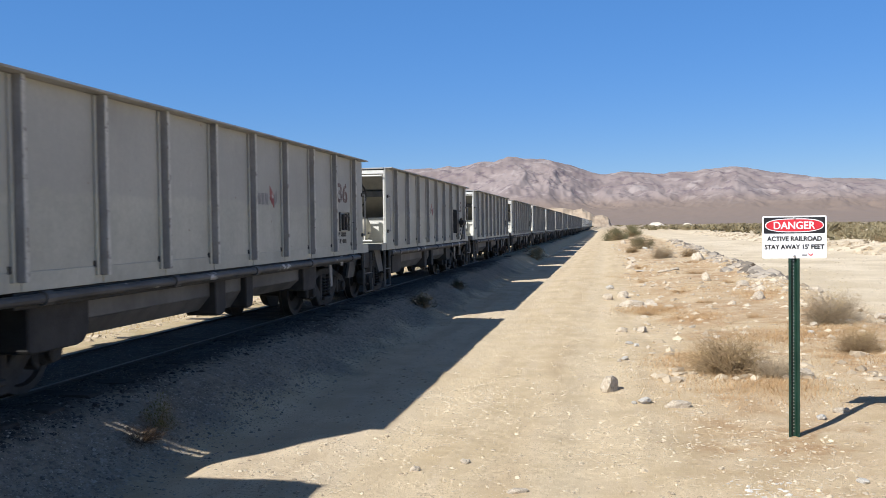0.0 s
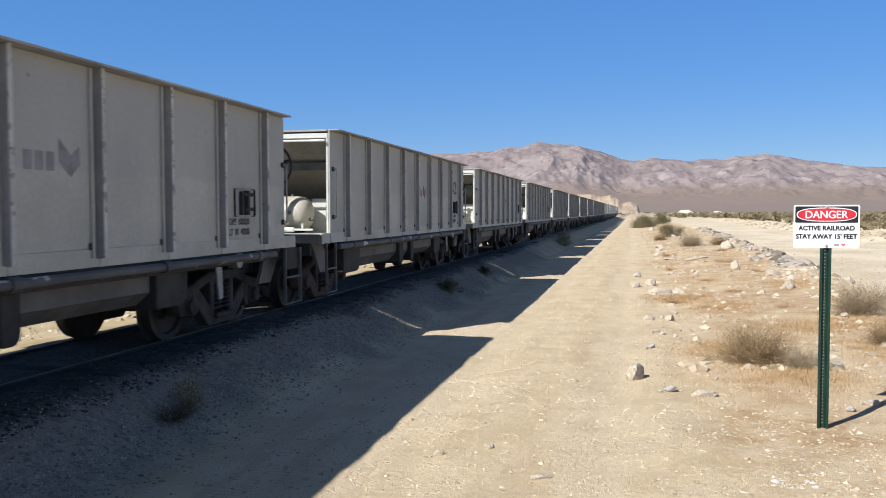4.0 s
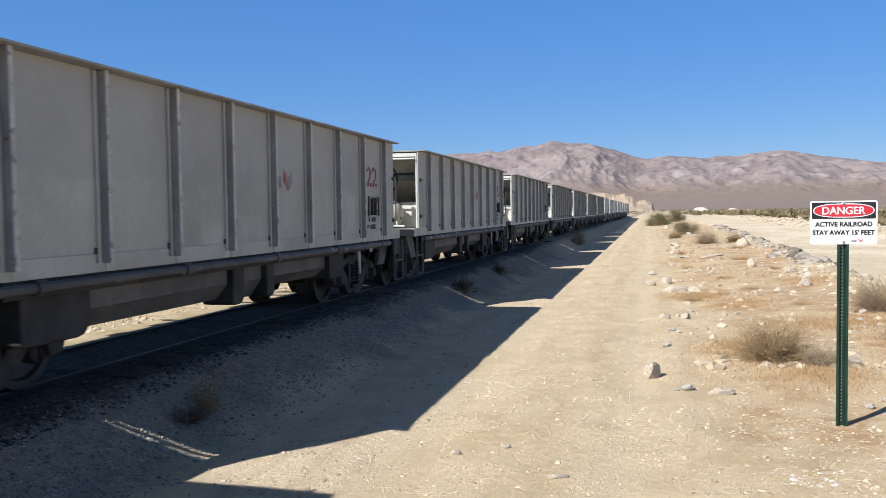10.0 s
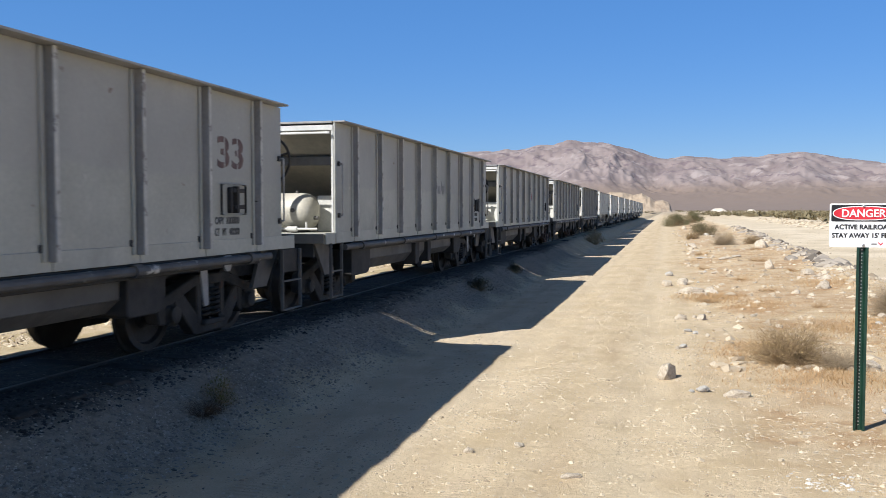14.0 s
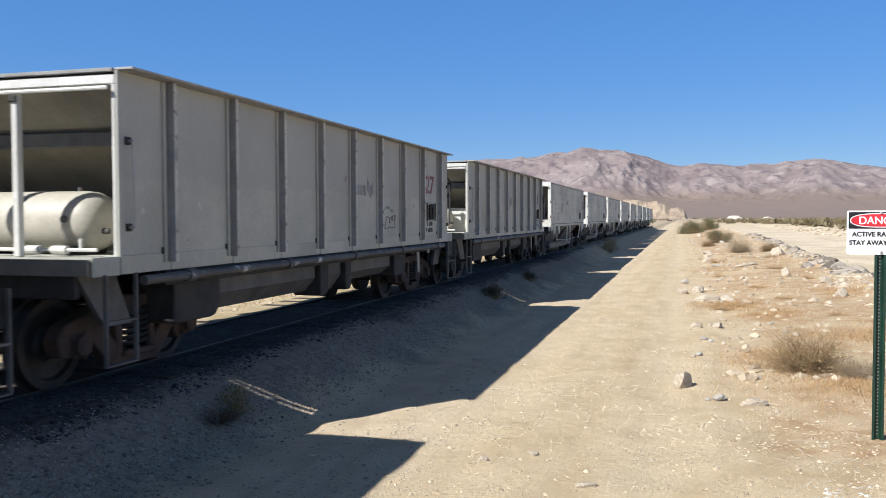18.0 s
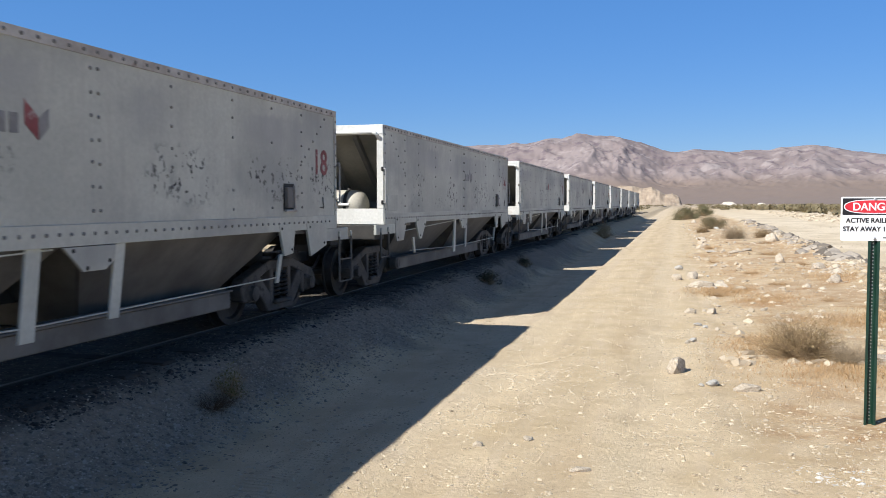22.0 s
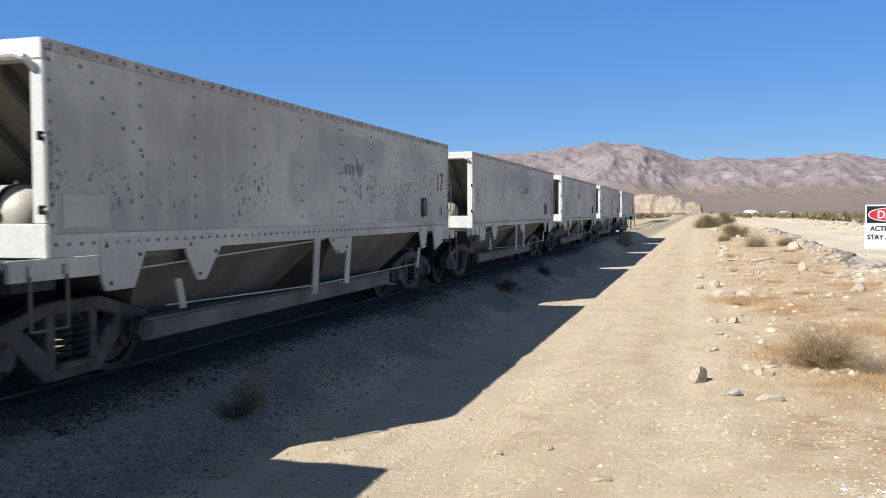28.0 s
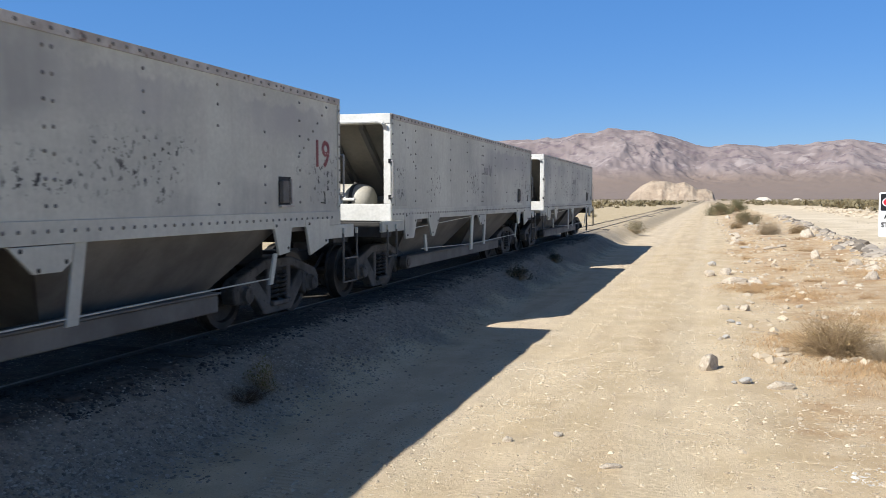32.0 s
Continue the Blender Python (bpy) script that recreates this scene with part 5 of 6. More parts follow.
def extras():
    """What only single cars carry: a dark shaker drive on one, a marker drawing on another."""
    by = {number: car for car, y, proto, number, first in cars}
    car = by["25"]
    drive = part("gate_drive", worn(boxes((1.195, 1.33, 6.98, 7.28, 1.16, 1.74)), 0.015), BLACK, car, "dark bolted gate drive box")
    bm = lathe(bmesh.new(), [(7.2, 0.06), (7.22, 0.075), (7.62, 0.075), (7.64, 0.05), (7.72, 0.05), (7.74, 0.03)], "y", 16, (1.4, 0, 1.45))
    part("drive_motor", bm, UNDER, drive, "dark cylinder motor")
    bm = bmesh.new()
    pts = [Vector((1.4, 7.6, 1.4)), Vector((1.4, 7.5, 1.25)), Vector((1.38, 7.42, 1.1)), Vector((1.36, 7.5, 1.0)), Vector((1.3, 7.62, 0.97))]
    for a, b in zip(pts, pts[1:]):
        rod(bm, a, b, 0.018, 6)
    part("drive_hose", bm, BLACK, drive, "black rubber hose")
    part("drive_lug", worn(boxes((1.2, 1.3, 7.0, 7.06, 1.74, 1.8), (1.2, 1.3, 7.18, 7.24, 1.74, 1.8)), 0.008), BLACK, drive)
    last = cars[-1][0]
    board = part("rear_marker", worn(boxes((0.98, 1.04, HOP_L + 0.3, HOP_L + 0.34, 0.18, 1.0)), 0.006), SLOPE, last, "tan rear marker strap")
    part("marker_bracket", worn(boxes((0.96, 1.06, HOP_L + 0.2, HOP_L + 0.3, 0.9, 0.98)), 0.006), UNDER, board)
    car = by["27"]
    bm = bmesh.new()
    pen = [(5.92, 1.18), (6.0, 1.36), (6.13, 1.33), (6.2, 1.35), (6.3, 1.37), (6.38, 1.38), (6.36, 1.2), (6.22, 1.19), (6.14, 1.21), (6.04, 1.18), (5.92, 1.18)]
    strokes = [pen, [(6.13, 1.33), (6.12, 1.26), (6.2, 1.28)], [(6.26, 1.37), (6.25, 1.3), (6.33, 1.29), (6.36, 1.36)], [(6.2, 1.35), (6.22, 1.3), (6.26, 1.33)]]
    for stroke in strokes:
        for (a, b), (c, d) in zip(stroke, stroke[1:]):
            rod(bm, (1.191, a, b), (1.191, c, d), 0.0055, 5)
    rng = random.Random(3)
    for k in range(10):
        y, z = 5.9 + k * 0.042, 1.44 + 0.03 * math.sin(k * 0.5)
        rod(bm, (1.191, y, z), (1.191, y + rng.uniform(0.0, 0.02), z + 0.045), 0.0045, 5)
    part("marker_drawing", bm, DOODLE, car, "black marker line drawing on the side")


extras()


# ---- sign ----
def danger_sign():
    x, y = 1.385 * PACE, 6.72 * PACE
    z = float(ground_z(x, y))
    sign = tagged(new("warning_sign"), "white railroad danger sign on a dark green perforated post", "sign")
    sign.matrix_basis = pose(x, y, z) @ Matrix.Scale(PACE, 4)
    # U-channel post, open to the front
    bm = bmesh.new()
    plate(bm, [(-0.04, 0.0), (-0.022, 0.0), (-0.014, 0.026), (0.014, 0.026), (0.022, 0.0), (0.04, 0.0), (0.04, 0.004), (0.025, 0.004), (0.017, 0.03), (-0.017, 0.03), (-0.025, 0.004), (-0.04, 0.004)],
          "z", -0.3, 1.67)
    post = part("post", bm, POST, sign, "dark green steel U-channel post")
    # pale discs in bolt steel paint the daylight seen through the holes
    bm = bmesh.new()
    for k in range(52):
        lathe(bm, [(0.0255, 0.0052), (0.0247, 0.0052)], "y", 8, (0, 0, 0.04 + k * 0.0254))
    tagged(part("post_hole", bm, STEEL, post, "pale discs painted as daylight in the punched holes"), kind="stuff")
    def panel(name, x0, x1, z0, z1, r, ya, yb, material, parent, label=""):
        pts = []
        for cx, cz, a0 in ((x1 - r, z1 - r, 0), (x0 + r, z1 - r, 90), (x0 + r, z0 + r, 180), (x1 - r, z0 + r, 270)):
            pts += [(cx + r * math.cos(radians(a0 + q)), cz + r * math.sin(radians(a0 + q))) for q in (0, 30, 60, 90)]
        return part(name, plate(bmesh.new(), pts, "y", ya, yb), material, parent, label)
    face = panel("sign_panel", -0.2285, 0.2285, 1.355, 1.675, 0.012, -0.006, -0.0035, SIGN_WHITE, sign, "white aluminium sign panel")
    panel("header", -0.217, 0.217, 1.543, 1.664, 0.006, -0.0072, -0.0062, SIGN_BLACK, face, "black header field")
    def oval(name, rx, rz, ya, material):
        pts = []
        for k in range(48):
            a = 2 * math.pi * k / 48
            c, s = math.cos(a), math.sin(a)
            pts.append((math.copysign(abs(c) ** 0.75, c) * rx, 1.6035 + math.copysign(abs(s) ** 0.85, s) * rz))
        part(name, plate(bmesh.new(), pts, "y", ya, ya + 0.0008), material, face)
    oval("oval_rim", 0.208, 0.052, -0.0082, SIGN_WHITE)
    oval("oval", 0.201, 0.0455, -0.0092, SIGN_RED)
    upright = Matrix(((1, 0, 0, 0), (0, 0, -1, 0), (0, 1, 0, 0), (0, 0, 0, 1)))
    for text, size, wide, zz, yy, mat in (("DANGER", 0.078, 0.29, 1.576, -0.0105, SIGN_WHITE), ("ACTIVE RAILROAD", 0.048, 0.385, 1.487, -0.0075, SIGN_BLACK), ("STAY AWAY 15' FEET", 0.048, 0.42, 1.425, -0.0075, SIGN_BLACK)):
        ob = lettering("sign_text", text, size, mat, face, pose(-wide / 2, yy, zz) @ upright, "printed words " + text.lower(), wide)
        # heavier strokes
        bm = bmesh.new()
        bm.from_mesh(ob.data)
        for dx, dz in ((0.0016, 0.0), (-0.0016, 0.0), (0.0, 0.0014), (0.0, -0.0012)):
            src = bmesh.new()
            src.from_mesh(ob.data)
            src.transform(Matrix.Translation((dx, dz, 0.0001 * (1 + dx * 100 + dz * 200))))
            tmp = bpy.data.meshes.new("tmp")
            src.to_mesh(tmp)
            src.free()
            bm.from_mesh(tmp)
            bpy.data.meshes.remove(tmp)
        bm.to_mesh(ob.data)
        bm.free()
    part("maker_mark", boxes((0.055, 0.09, -0.0075, -0.0062, 1.374, 1.384)), EMBLEM_GREY, face, "small grey maker bar")
    bm = plate(bmesh.new(), [(0.1, 1.386), (0.116, 1.37), (0.116, 1.38), (0.1, 1.396)], "y", -0.0075, -0.0062)
    plate(bm, [(0.117, 1.37), (0.132, 1.384), (0.132, 1.394), (0.117, 1.38)], "y", -0.0075, -0.0062)
    part("maker_mark", bm, SIGN_RED, face, "small red diamond mark")
    for zz in (1.372, 1.657):
        bm = lathe(bmesh.new(), [(-0.016, 0.006), (-0.014, 0.011), (-0.0062, 0.011)], "y", 6, (0, 0, zz))
        part("bolt", bm, STEEL, sign)


danger_sign()


# ---- rocks ----
def rock_mesh(seed, flat=1.0):
    bm = bmesh.new()
    bmesh.ops.create_icosphere(bm, subdivisions=3, radius=1.0)
    off = Vector((seed * 3.1, seed * 1.7, seed * 0.9))
    rng = random.Random(seed)
    cuts = [(Vector((rng.gauss(0, 1), rng.gauss(0, 1), rng.gauss(0, 1))).normalized(), rng.uniform(0.55, 0.85)) for k in range(9)]
    for v in bm.verts:
        p = v.co.normalized()
        r = 0.95 + 0.35 * noise.noise(p * 1.2 + off)
        for n, d in cuts:
            over = p.dot(n) * r - d
            if over > 0:
                r -= over * 0.9 / max(0.3, p.dot(n))
        r += 0.1 * noise.noise(p * 3.5 + off) + 0.05 * noise.noise(p * 9 + off)
        v.co = p * r
        v.co.z *= flat
    me = bpy.data.meshes.new("rock")
    bm.to_mesh(me)
    bm.free()
    return me


ROCKS = [rock_mesh(k, f) for k, f in enumerate((0.95, 0.75, 0.62, 0.85, 0.6, 0.7))]
for me in ROCKS:
    me.materials.append(ROCK)
GREYS = [rock_mesh(20 + k, f) for k, f in enumerate((0.7, 0.8, 0.55))]
for me in GREYS:
    me.materials.append(GREYROCK)


def rock(x, y, size, kind, grey=False, turn=0.0, label="", squash=(1, 1, 1)):
    x, y, size = x * PACE, y * PACE, size * PACE
    ob = new("rock", (GREYS if grey else ROCKS)[kind])
    ob.matrix_basis = pose(x, y, float(ground_z(x, y)) + size * 0.25 * squash[2], 0, 0, turn) @ Matrix.Diagonal((size * squash[0], size * squash[1], size * squash[2], 1))
    return tagged(ob, label or ("blue-grey rock lying on the sandy verge" if grey else "pale tan rock lying on the sandy verge"), "rock", "rocks on the verge")


def rocks():
    rng = random.Random(31)
    rock(0.02, 8.55, 0.118, 3, False, 65, "pale angular boulder at the edge of the dirt road", (1.0, 0.85, 1.35))
    rock(0.63, 7.84, 0.085, 1, False, 10, "flat white rock on the sand", (1.4, 0.8, 0.9))
    rock(0.33, 7.96, 0.065, 1, True, 50, "low blue-grey rock on the sand", (1.3, 0.8, 0.9))
    rock(0.24, 7.9, 0.03, 0, True, 10, "small blue-grey stone on the sand")
    rock(0.02, 18.9, 0.17, 5, False, 40, "upright pale rock in a small pile", (0.8, 0.7, 1.1))
    rock(0.35, 19.2, 0.18, 1, False, 80, "white rock in a small pile")
    rock(0.06, 21.9, 0.12, 1, True, 20, "dark grey rock in a small pile")
    rock(0.5, 17.2, 0.16, 1, False, 5, "broad white rock on the verge", (1.5, 0.8, 0.9))
    rock(0.85, 17.5, 0.12, 3, False, 95, "broad white rock on the verge", (1.3, 0.9, 0.9))
    rock(3.54, 34.4, 0.3, 0, False, 60, "large pale boulder on the verge")
    rock(2.98, 17.7, 0.15, 0, False, 10, "pale boulder on the verge")
    rock(3.05, 20.2, 0.15, 3, False, 200, "pale boulder on the verge")
    rock(2.55, 22.9, 0.15, 0, False, 70, "pinkish boulder on the verge", (0.9, 0.9, 1.3))
    rock(1.13, 29.0, 0.16, 2, True, 15, "flat dark rock on the verge", (1.5, 1, 0.5))
    rock(1.8, 27.5, 0.17, 1, False, 25, "flat white slab on the verge", (1.5, 1, 0.5))
    rock(2.15, 28.0, 0.17, 4, False, 65, "flat white slab on the verge", (1.5, 1, 0.5))
    rock(2.0, 9.25, 0.11, 2, False, 40, "flat white rock on the sand")
    rock(1.93, 7.55, 0.06, 3, False, 0, "small white stone near the sign post", (1.2, 0.8, 0.8))
    rock(1.72, 7.35, 0.045, 1, True, 0, "small dark stone near the sign post")
    rock(1.55, 5.6, 0.055, 0, True, 100, "low blue-grey rock in the sand", (1.0, 0.7, 0.5))
    rock(-0.55, 5.15, 0.045, 1, False, 20, "flat pale stone sunk in the road", (1.5, 1.0, 0.6))
    rock(-1.28, 5.5, 0.035, 1, False, 0, "small pale stone on the road")
    rock(-0.98, 5.75, 0.04, 2, False, 0, "small white stone on the road")
    rock(0.22, 13.1, 0.085, 1, False, 0)
    rock(0.3, 11.8, 0.06, 0, True, 30, "", (1.2, 0.8, 0.8))
    rock(0.38, 11.6, 0.045, 1, True, 130)
    rock(0.2, 10.45, 0.06, 1, True, 70, "", (1.2, 0.8, 0.8))
    rock(0.14, 10.3, 0.035, 0, False, 20)
    for k in range(210):
        y = 9 + 62 * rng.random() ** 1.35
        x = rng.choice((rng.gauss(2.3, 1.1), rng.gauss(4.1 + 0.014 * y, 0.4), rng.gauss(0.9, 0.4)))
        size, grey = min(0.13, rng.lognormvariate(-3.35, 0.62)) * (1 + 0.012 * y), rng.random() < 0.13
        if x < 0.3 or math.hypot(x - 1.3, y - 9.5) < 0.9 or y < 11 and size > 0.07:
            continue
        rock(x, y, size, rng.randrange(3 if grey else 6), grey, rng.uniform(0, 360))


rocks()


def pebbles(name, label, count, xs, ys, low, high, material, seed, sink=0.2, unit=PACE, drift=0.0, patchy=0.0):
    """Many small angular stones strewn over a stretch of ground; patchy keeps them to drifts."""
    r = np.random.RandomState(seed)
    x = r.uniform(*xs, count) if len(xs) == 2 else np.clip(r.normal(xs[0], xs[1], count), xs[2], xs[3])
    y = ys[0] + (ys[1] - ys[0]) * r.rand(count) ** 1.7
    s = (low + (high - low) * r.rand(count) ** 3) * unit
    x, y = (x + drift * y) * unit, y * unit
    if patchy:
        keep = layers(x * 1.3 + 7, y * 0.7, 4, seed) > patchy
        x, y, s = x[keep], y[keep], s[keep]
        count = len(x)
    base = np.array([(1, 0, 0), (0, 1, 0), (-1, 0, 0), (0, -1, 0), (0, 0, 1), (0.6, 0.6, 0.55), (-0.5, 0.6, 0.6), (-0.6, -0.5, 0.5), (0.5, -0.6, 0.6)], float)
    tri = np.array([(0, 1, 5), (1, 2, 6), (2, 3, 7), (3, 0, 8), (4, 5, 6), (4, 6, 7), (4, 7, 8), (4, 8, 5), (5, 1, 6), (6, 2, 7), (7, 3, 8), (8, 0, 5)])
    a = r.uniform(0, 2 * np.pi, count)
    p = base[None] * (1 + r.uniform(-0.25, 0.25, (count, 9, 1))) * (s[:, None] * r.uniform(0.7, 1.3, (count, 1)))[..., None] * np.stack([r.uniform(0.8, 1.4, count), r.uniform(0.7, 1.1, count), r.uniform(0.45, 0.9, count)], -1)[:, None]
    c, d = np.cos(a)[:, None], np.sin(a)[:, None]
    v = np.stack([p[..., 0] * c - p[..., 1] * d + x[:, None], p[..., 0] * d + p[..., 1] * c + y[:, None], p[..., 2] + (ground_z(x, y) - sink * s)[:, None]], -1).reshape(-1, 3)
    f = (tri[None] + 9 * np.arange(count)[:, None, None]).reshape(-1, 3)
    me = bpy.data.meshes.new(name)
    me.from_pydata(v.tolist(), [], f.tolist())
    me.materials.append(material)
    return tagged(new(name, me), label, "gravel", kind="stuff")


pebbles("ballast_gravel", "grey crushed stone along the track shoulder", 42000, (-3.62, 0.24, -4.35, -2.9), (2.8, 32), 0.004, 0.019, BALLAST, 1, 0.2, 1.0)
pebbles("ballast_gravel", "dark oily stone beside the rail", 9000, (-4.74, -4.0), (4.5, 32), 0.008, 0.026, CINDER, 12, 0.35, 1.0)
pebbles("ballast_gravel", "grey crushed stone beyond the track", 9000, (-9.8, -6.3), (5, 55), 0.012, 0.06, PEBBLE, 2, 0.2, 1.0)
pebbles("road_pebbles", "small pale pebbles on the dirt road", 12000, (-2.4, 0.6), (2.8, 32), 0.003, 0.016, PEBBLE, 3)
pebbles("road_pebbles", "sandy grit and small stones on the dirt road", 26000, (-2.6, 2.4), (3.2, 14), 0.004, 0.02, PEBBLE, 14, 0.3, PACE, 0.0, 0.56)
pebbles("verge_pebbles", "pale pebbles and rock chips on the verge", 14000, (0.2, 5.2), (3.5, 45), 0.004, 0.022, PEBBLE, 4)

pebbles("verge_rubble", "broken pale rock rubble along the verge", 2600, (0.5, 4.4), (9, 60), 0.012, 0.09, PEBBLE, 5)
pebbles("verge_rubble", "broken pale rock rubble at the edge of the second road", 900, (3.35, 0.3, 2.6, 4.2), (14, 75), 0.02, 0.14, PEBBLE, 6, 0.2, PACE, 0.028)
pebbles("crest_rubble", "dark grey broken rock on the crest of the spoil ridge", 620, (3.4, 0.24, 2.8, 4.0), (22, 72), 0.03, 0.24, CRESTROCK, 13, 0.2, PACE, 0.028)
pebbles("bank_rubble", "pale rubble along the far bank of the second road", 2200, (14.4, 0.9, 12.6, 17.0), (22, 140), 0.04, 0.3, PEBBLE, 7)
pebbles("white_rubble", "heap of broken white rock on the verge", 60, (0.62, 0.22, 0.1, 1.2), (17.1, 18.0), 0.03, 0.13, ROCK, 10)
pebbles("white_rubble", "heap of broken white rock on the verge", 40, (3.3, 0.3, 2.6, 4.0), (19.2, 20.3), 0.03, 0.14, ROCK, 11)
pebbles("crumbled_stone", "crumbled pale blue-grey flaky stone in the sand", 170, (0.92, 0.15, 0.5, 1.4), (5.25, 5.6), 0.006, 0.024, GREYROCK, 9, 0.45)
pebbles("road_pebbles", "small pale stones on the second road", 3500, (5.2, 13.2), (12, 70), 0.01, 0.05, PEBBLE, 8)


# ---- plants ----
def twig_mesh(name, seed, count, height, radius, material, thick=0.004, droop=0.5, kinks=3):
    rng, bm = random.Random(seed), bmesh.new()
    def limb(p, d, length, r, depth):
        prev = None
        steps = kinks
        for k in range(steps + 1):
            w = r * (1 - 0.75 * k / steps)
            side = d.orthogonal().normalized()
            other = d.cross(side).normalized()
            now = [bm.verts.new(p + side * w * math.cos(a) + other * w * math.sin(a)) for a in (0, 2.09, 4.19)]
            if prev:
                for i in range(3):
                    bm.faces.new((prev[i], prev[(i + 1) % 3], now[(i + 1) % 3], now[i]))
            prev = now
            if depth and k:
                for q in range(2):
                    e = (d + Vector((rng.gauss(0, 0.6), rng.gauss(0, 0.6), rng.gauss(0, 0.4)))).normalized()
                    limb(p.copy(), e, length * rng.uniform(0.3, 0.55), w * 0.7, depth - 1)
            p = p + d * (length / steps)
            d = (d + Vector((rng.gauss(0, 0.33), rng.gauss(0, 0.33), rng.gauss(0, 0.27) - 0.06 * droop))).normalized()
    for k in range(count):
        a, lift = rng.uniform(0, 2 * math.pi), rng.uniform(0.1, 1.3)
        d = Vector((math.cos(a) * math.cos(lift), math.sin(a) * math.cos(lift), math.sin(lift)))
        reach = 1 / math.sqrt((math.cos(lift) / radius) ** 2 + (math.sin(lift) / height) ** 2)
        b = rng.uniform(0, 0.25) * radius
        limb(Vector((math.cos(a) * b, math.sin(a) * b, -0.02)), d, reach * rng.uniform(0.6, 1.0), thick, 1)
    me = bpy.data.meshes.new(name)
    bm.to_mesh(me)
    bm.free()
    me.materials.append(material)
    return me


def leaf_mesh(name, seed, count, height, radius, size, material):
    """Small leaf blades in uneven clumps round a shrub's twigs."""
    r = np.random.RandomState(seed)
    clumps = 16
    ca, cl = r.uniform(0, 2 * np.pi, clumps), r.uniform(0.15, 1.4, clumps)
    far = r.uniform(0.45, 0.95, clumps)
    cx, cy, cz = np.cos(ca) * np.cos(cl) * radius * far, np.sin(ca) * np.cos(cl) * radius * far, np.sin(cl) * height * far
    k = r.randint(0, clumps, count)
    pos = np.stack([cx[k], cy[k], cz[k]], -1) + r.normal(0, 0.17, (count, 3)) * np.array([radius, radius, height * 0.8])
    pos[:, 2] = np.maximum(pos[:, 2], 0.03 * height)
    u = r.normal(0, 1, (count, 3))
    u /= np.linalg.norm(u, axis=1)[:, None]
    w = np.cross(u, r.normal(0, 1, (count, 3)))
    w /= np.linalg.norm(w, axis=1)[:, None]
    s = (size * r.uniform(0.6, 1.3, count))[:, None]
    v = np.stack([pos - u * s, pos + w * s * 0.45, pos + u * s, pos - w * s * 0.45], 1).reshape(-1, 3)
    f = np.arange(4 * count).reshape(-1, 4)
    me = bpy.data.meshes.new(name)
    me.from_pydata(v.tolist(), [], f.tolist())
    me.materials.append(material)
    return me


def shrub(name, label, x, y, stems, leaves=None, scale=1.0, turn=0.0, group="desert shrubs", unit=PACE):
    x, y, scale = x * unit, y * unit, scale * unit
    plant = tagged(new(name), label, "shrub", group)
    plant.matrix_basis = pose(x, y, float(ground_z(x, y)) - 0.01, 0, 0, turn) @ Matrix.Scale(scale, 4)
    new("brushwood", stems).parent = plant
    if leaves:
        new("foliage", leaves).parent = plant
    return plant


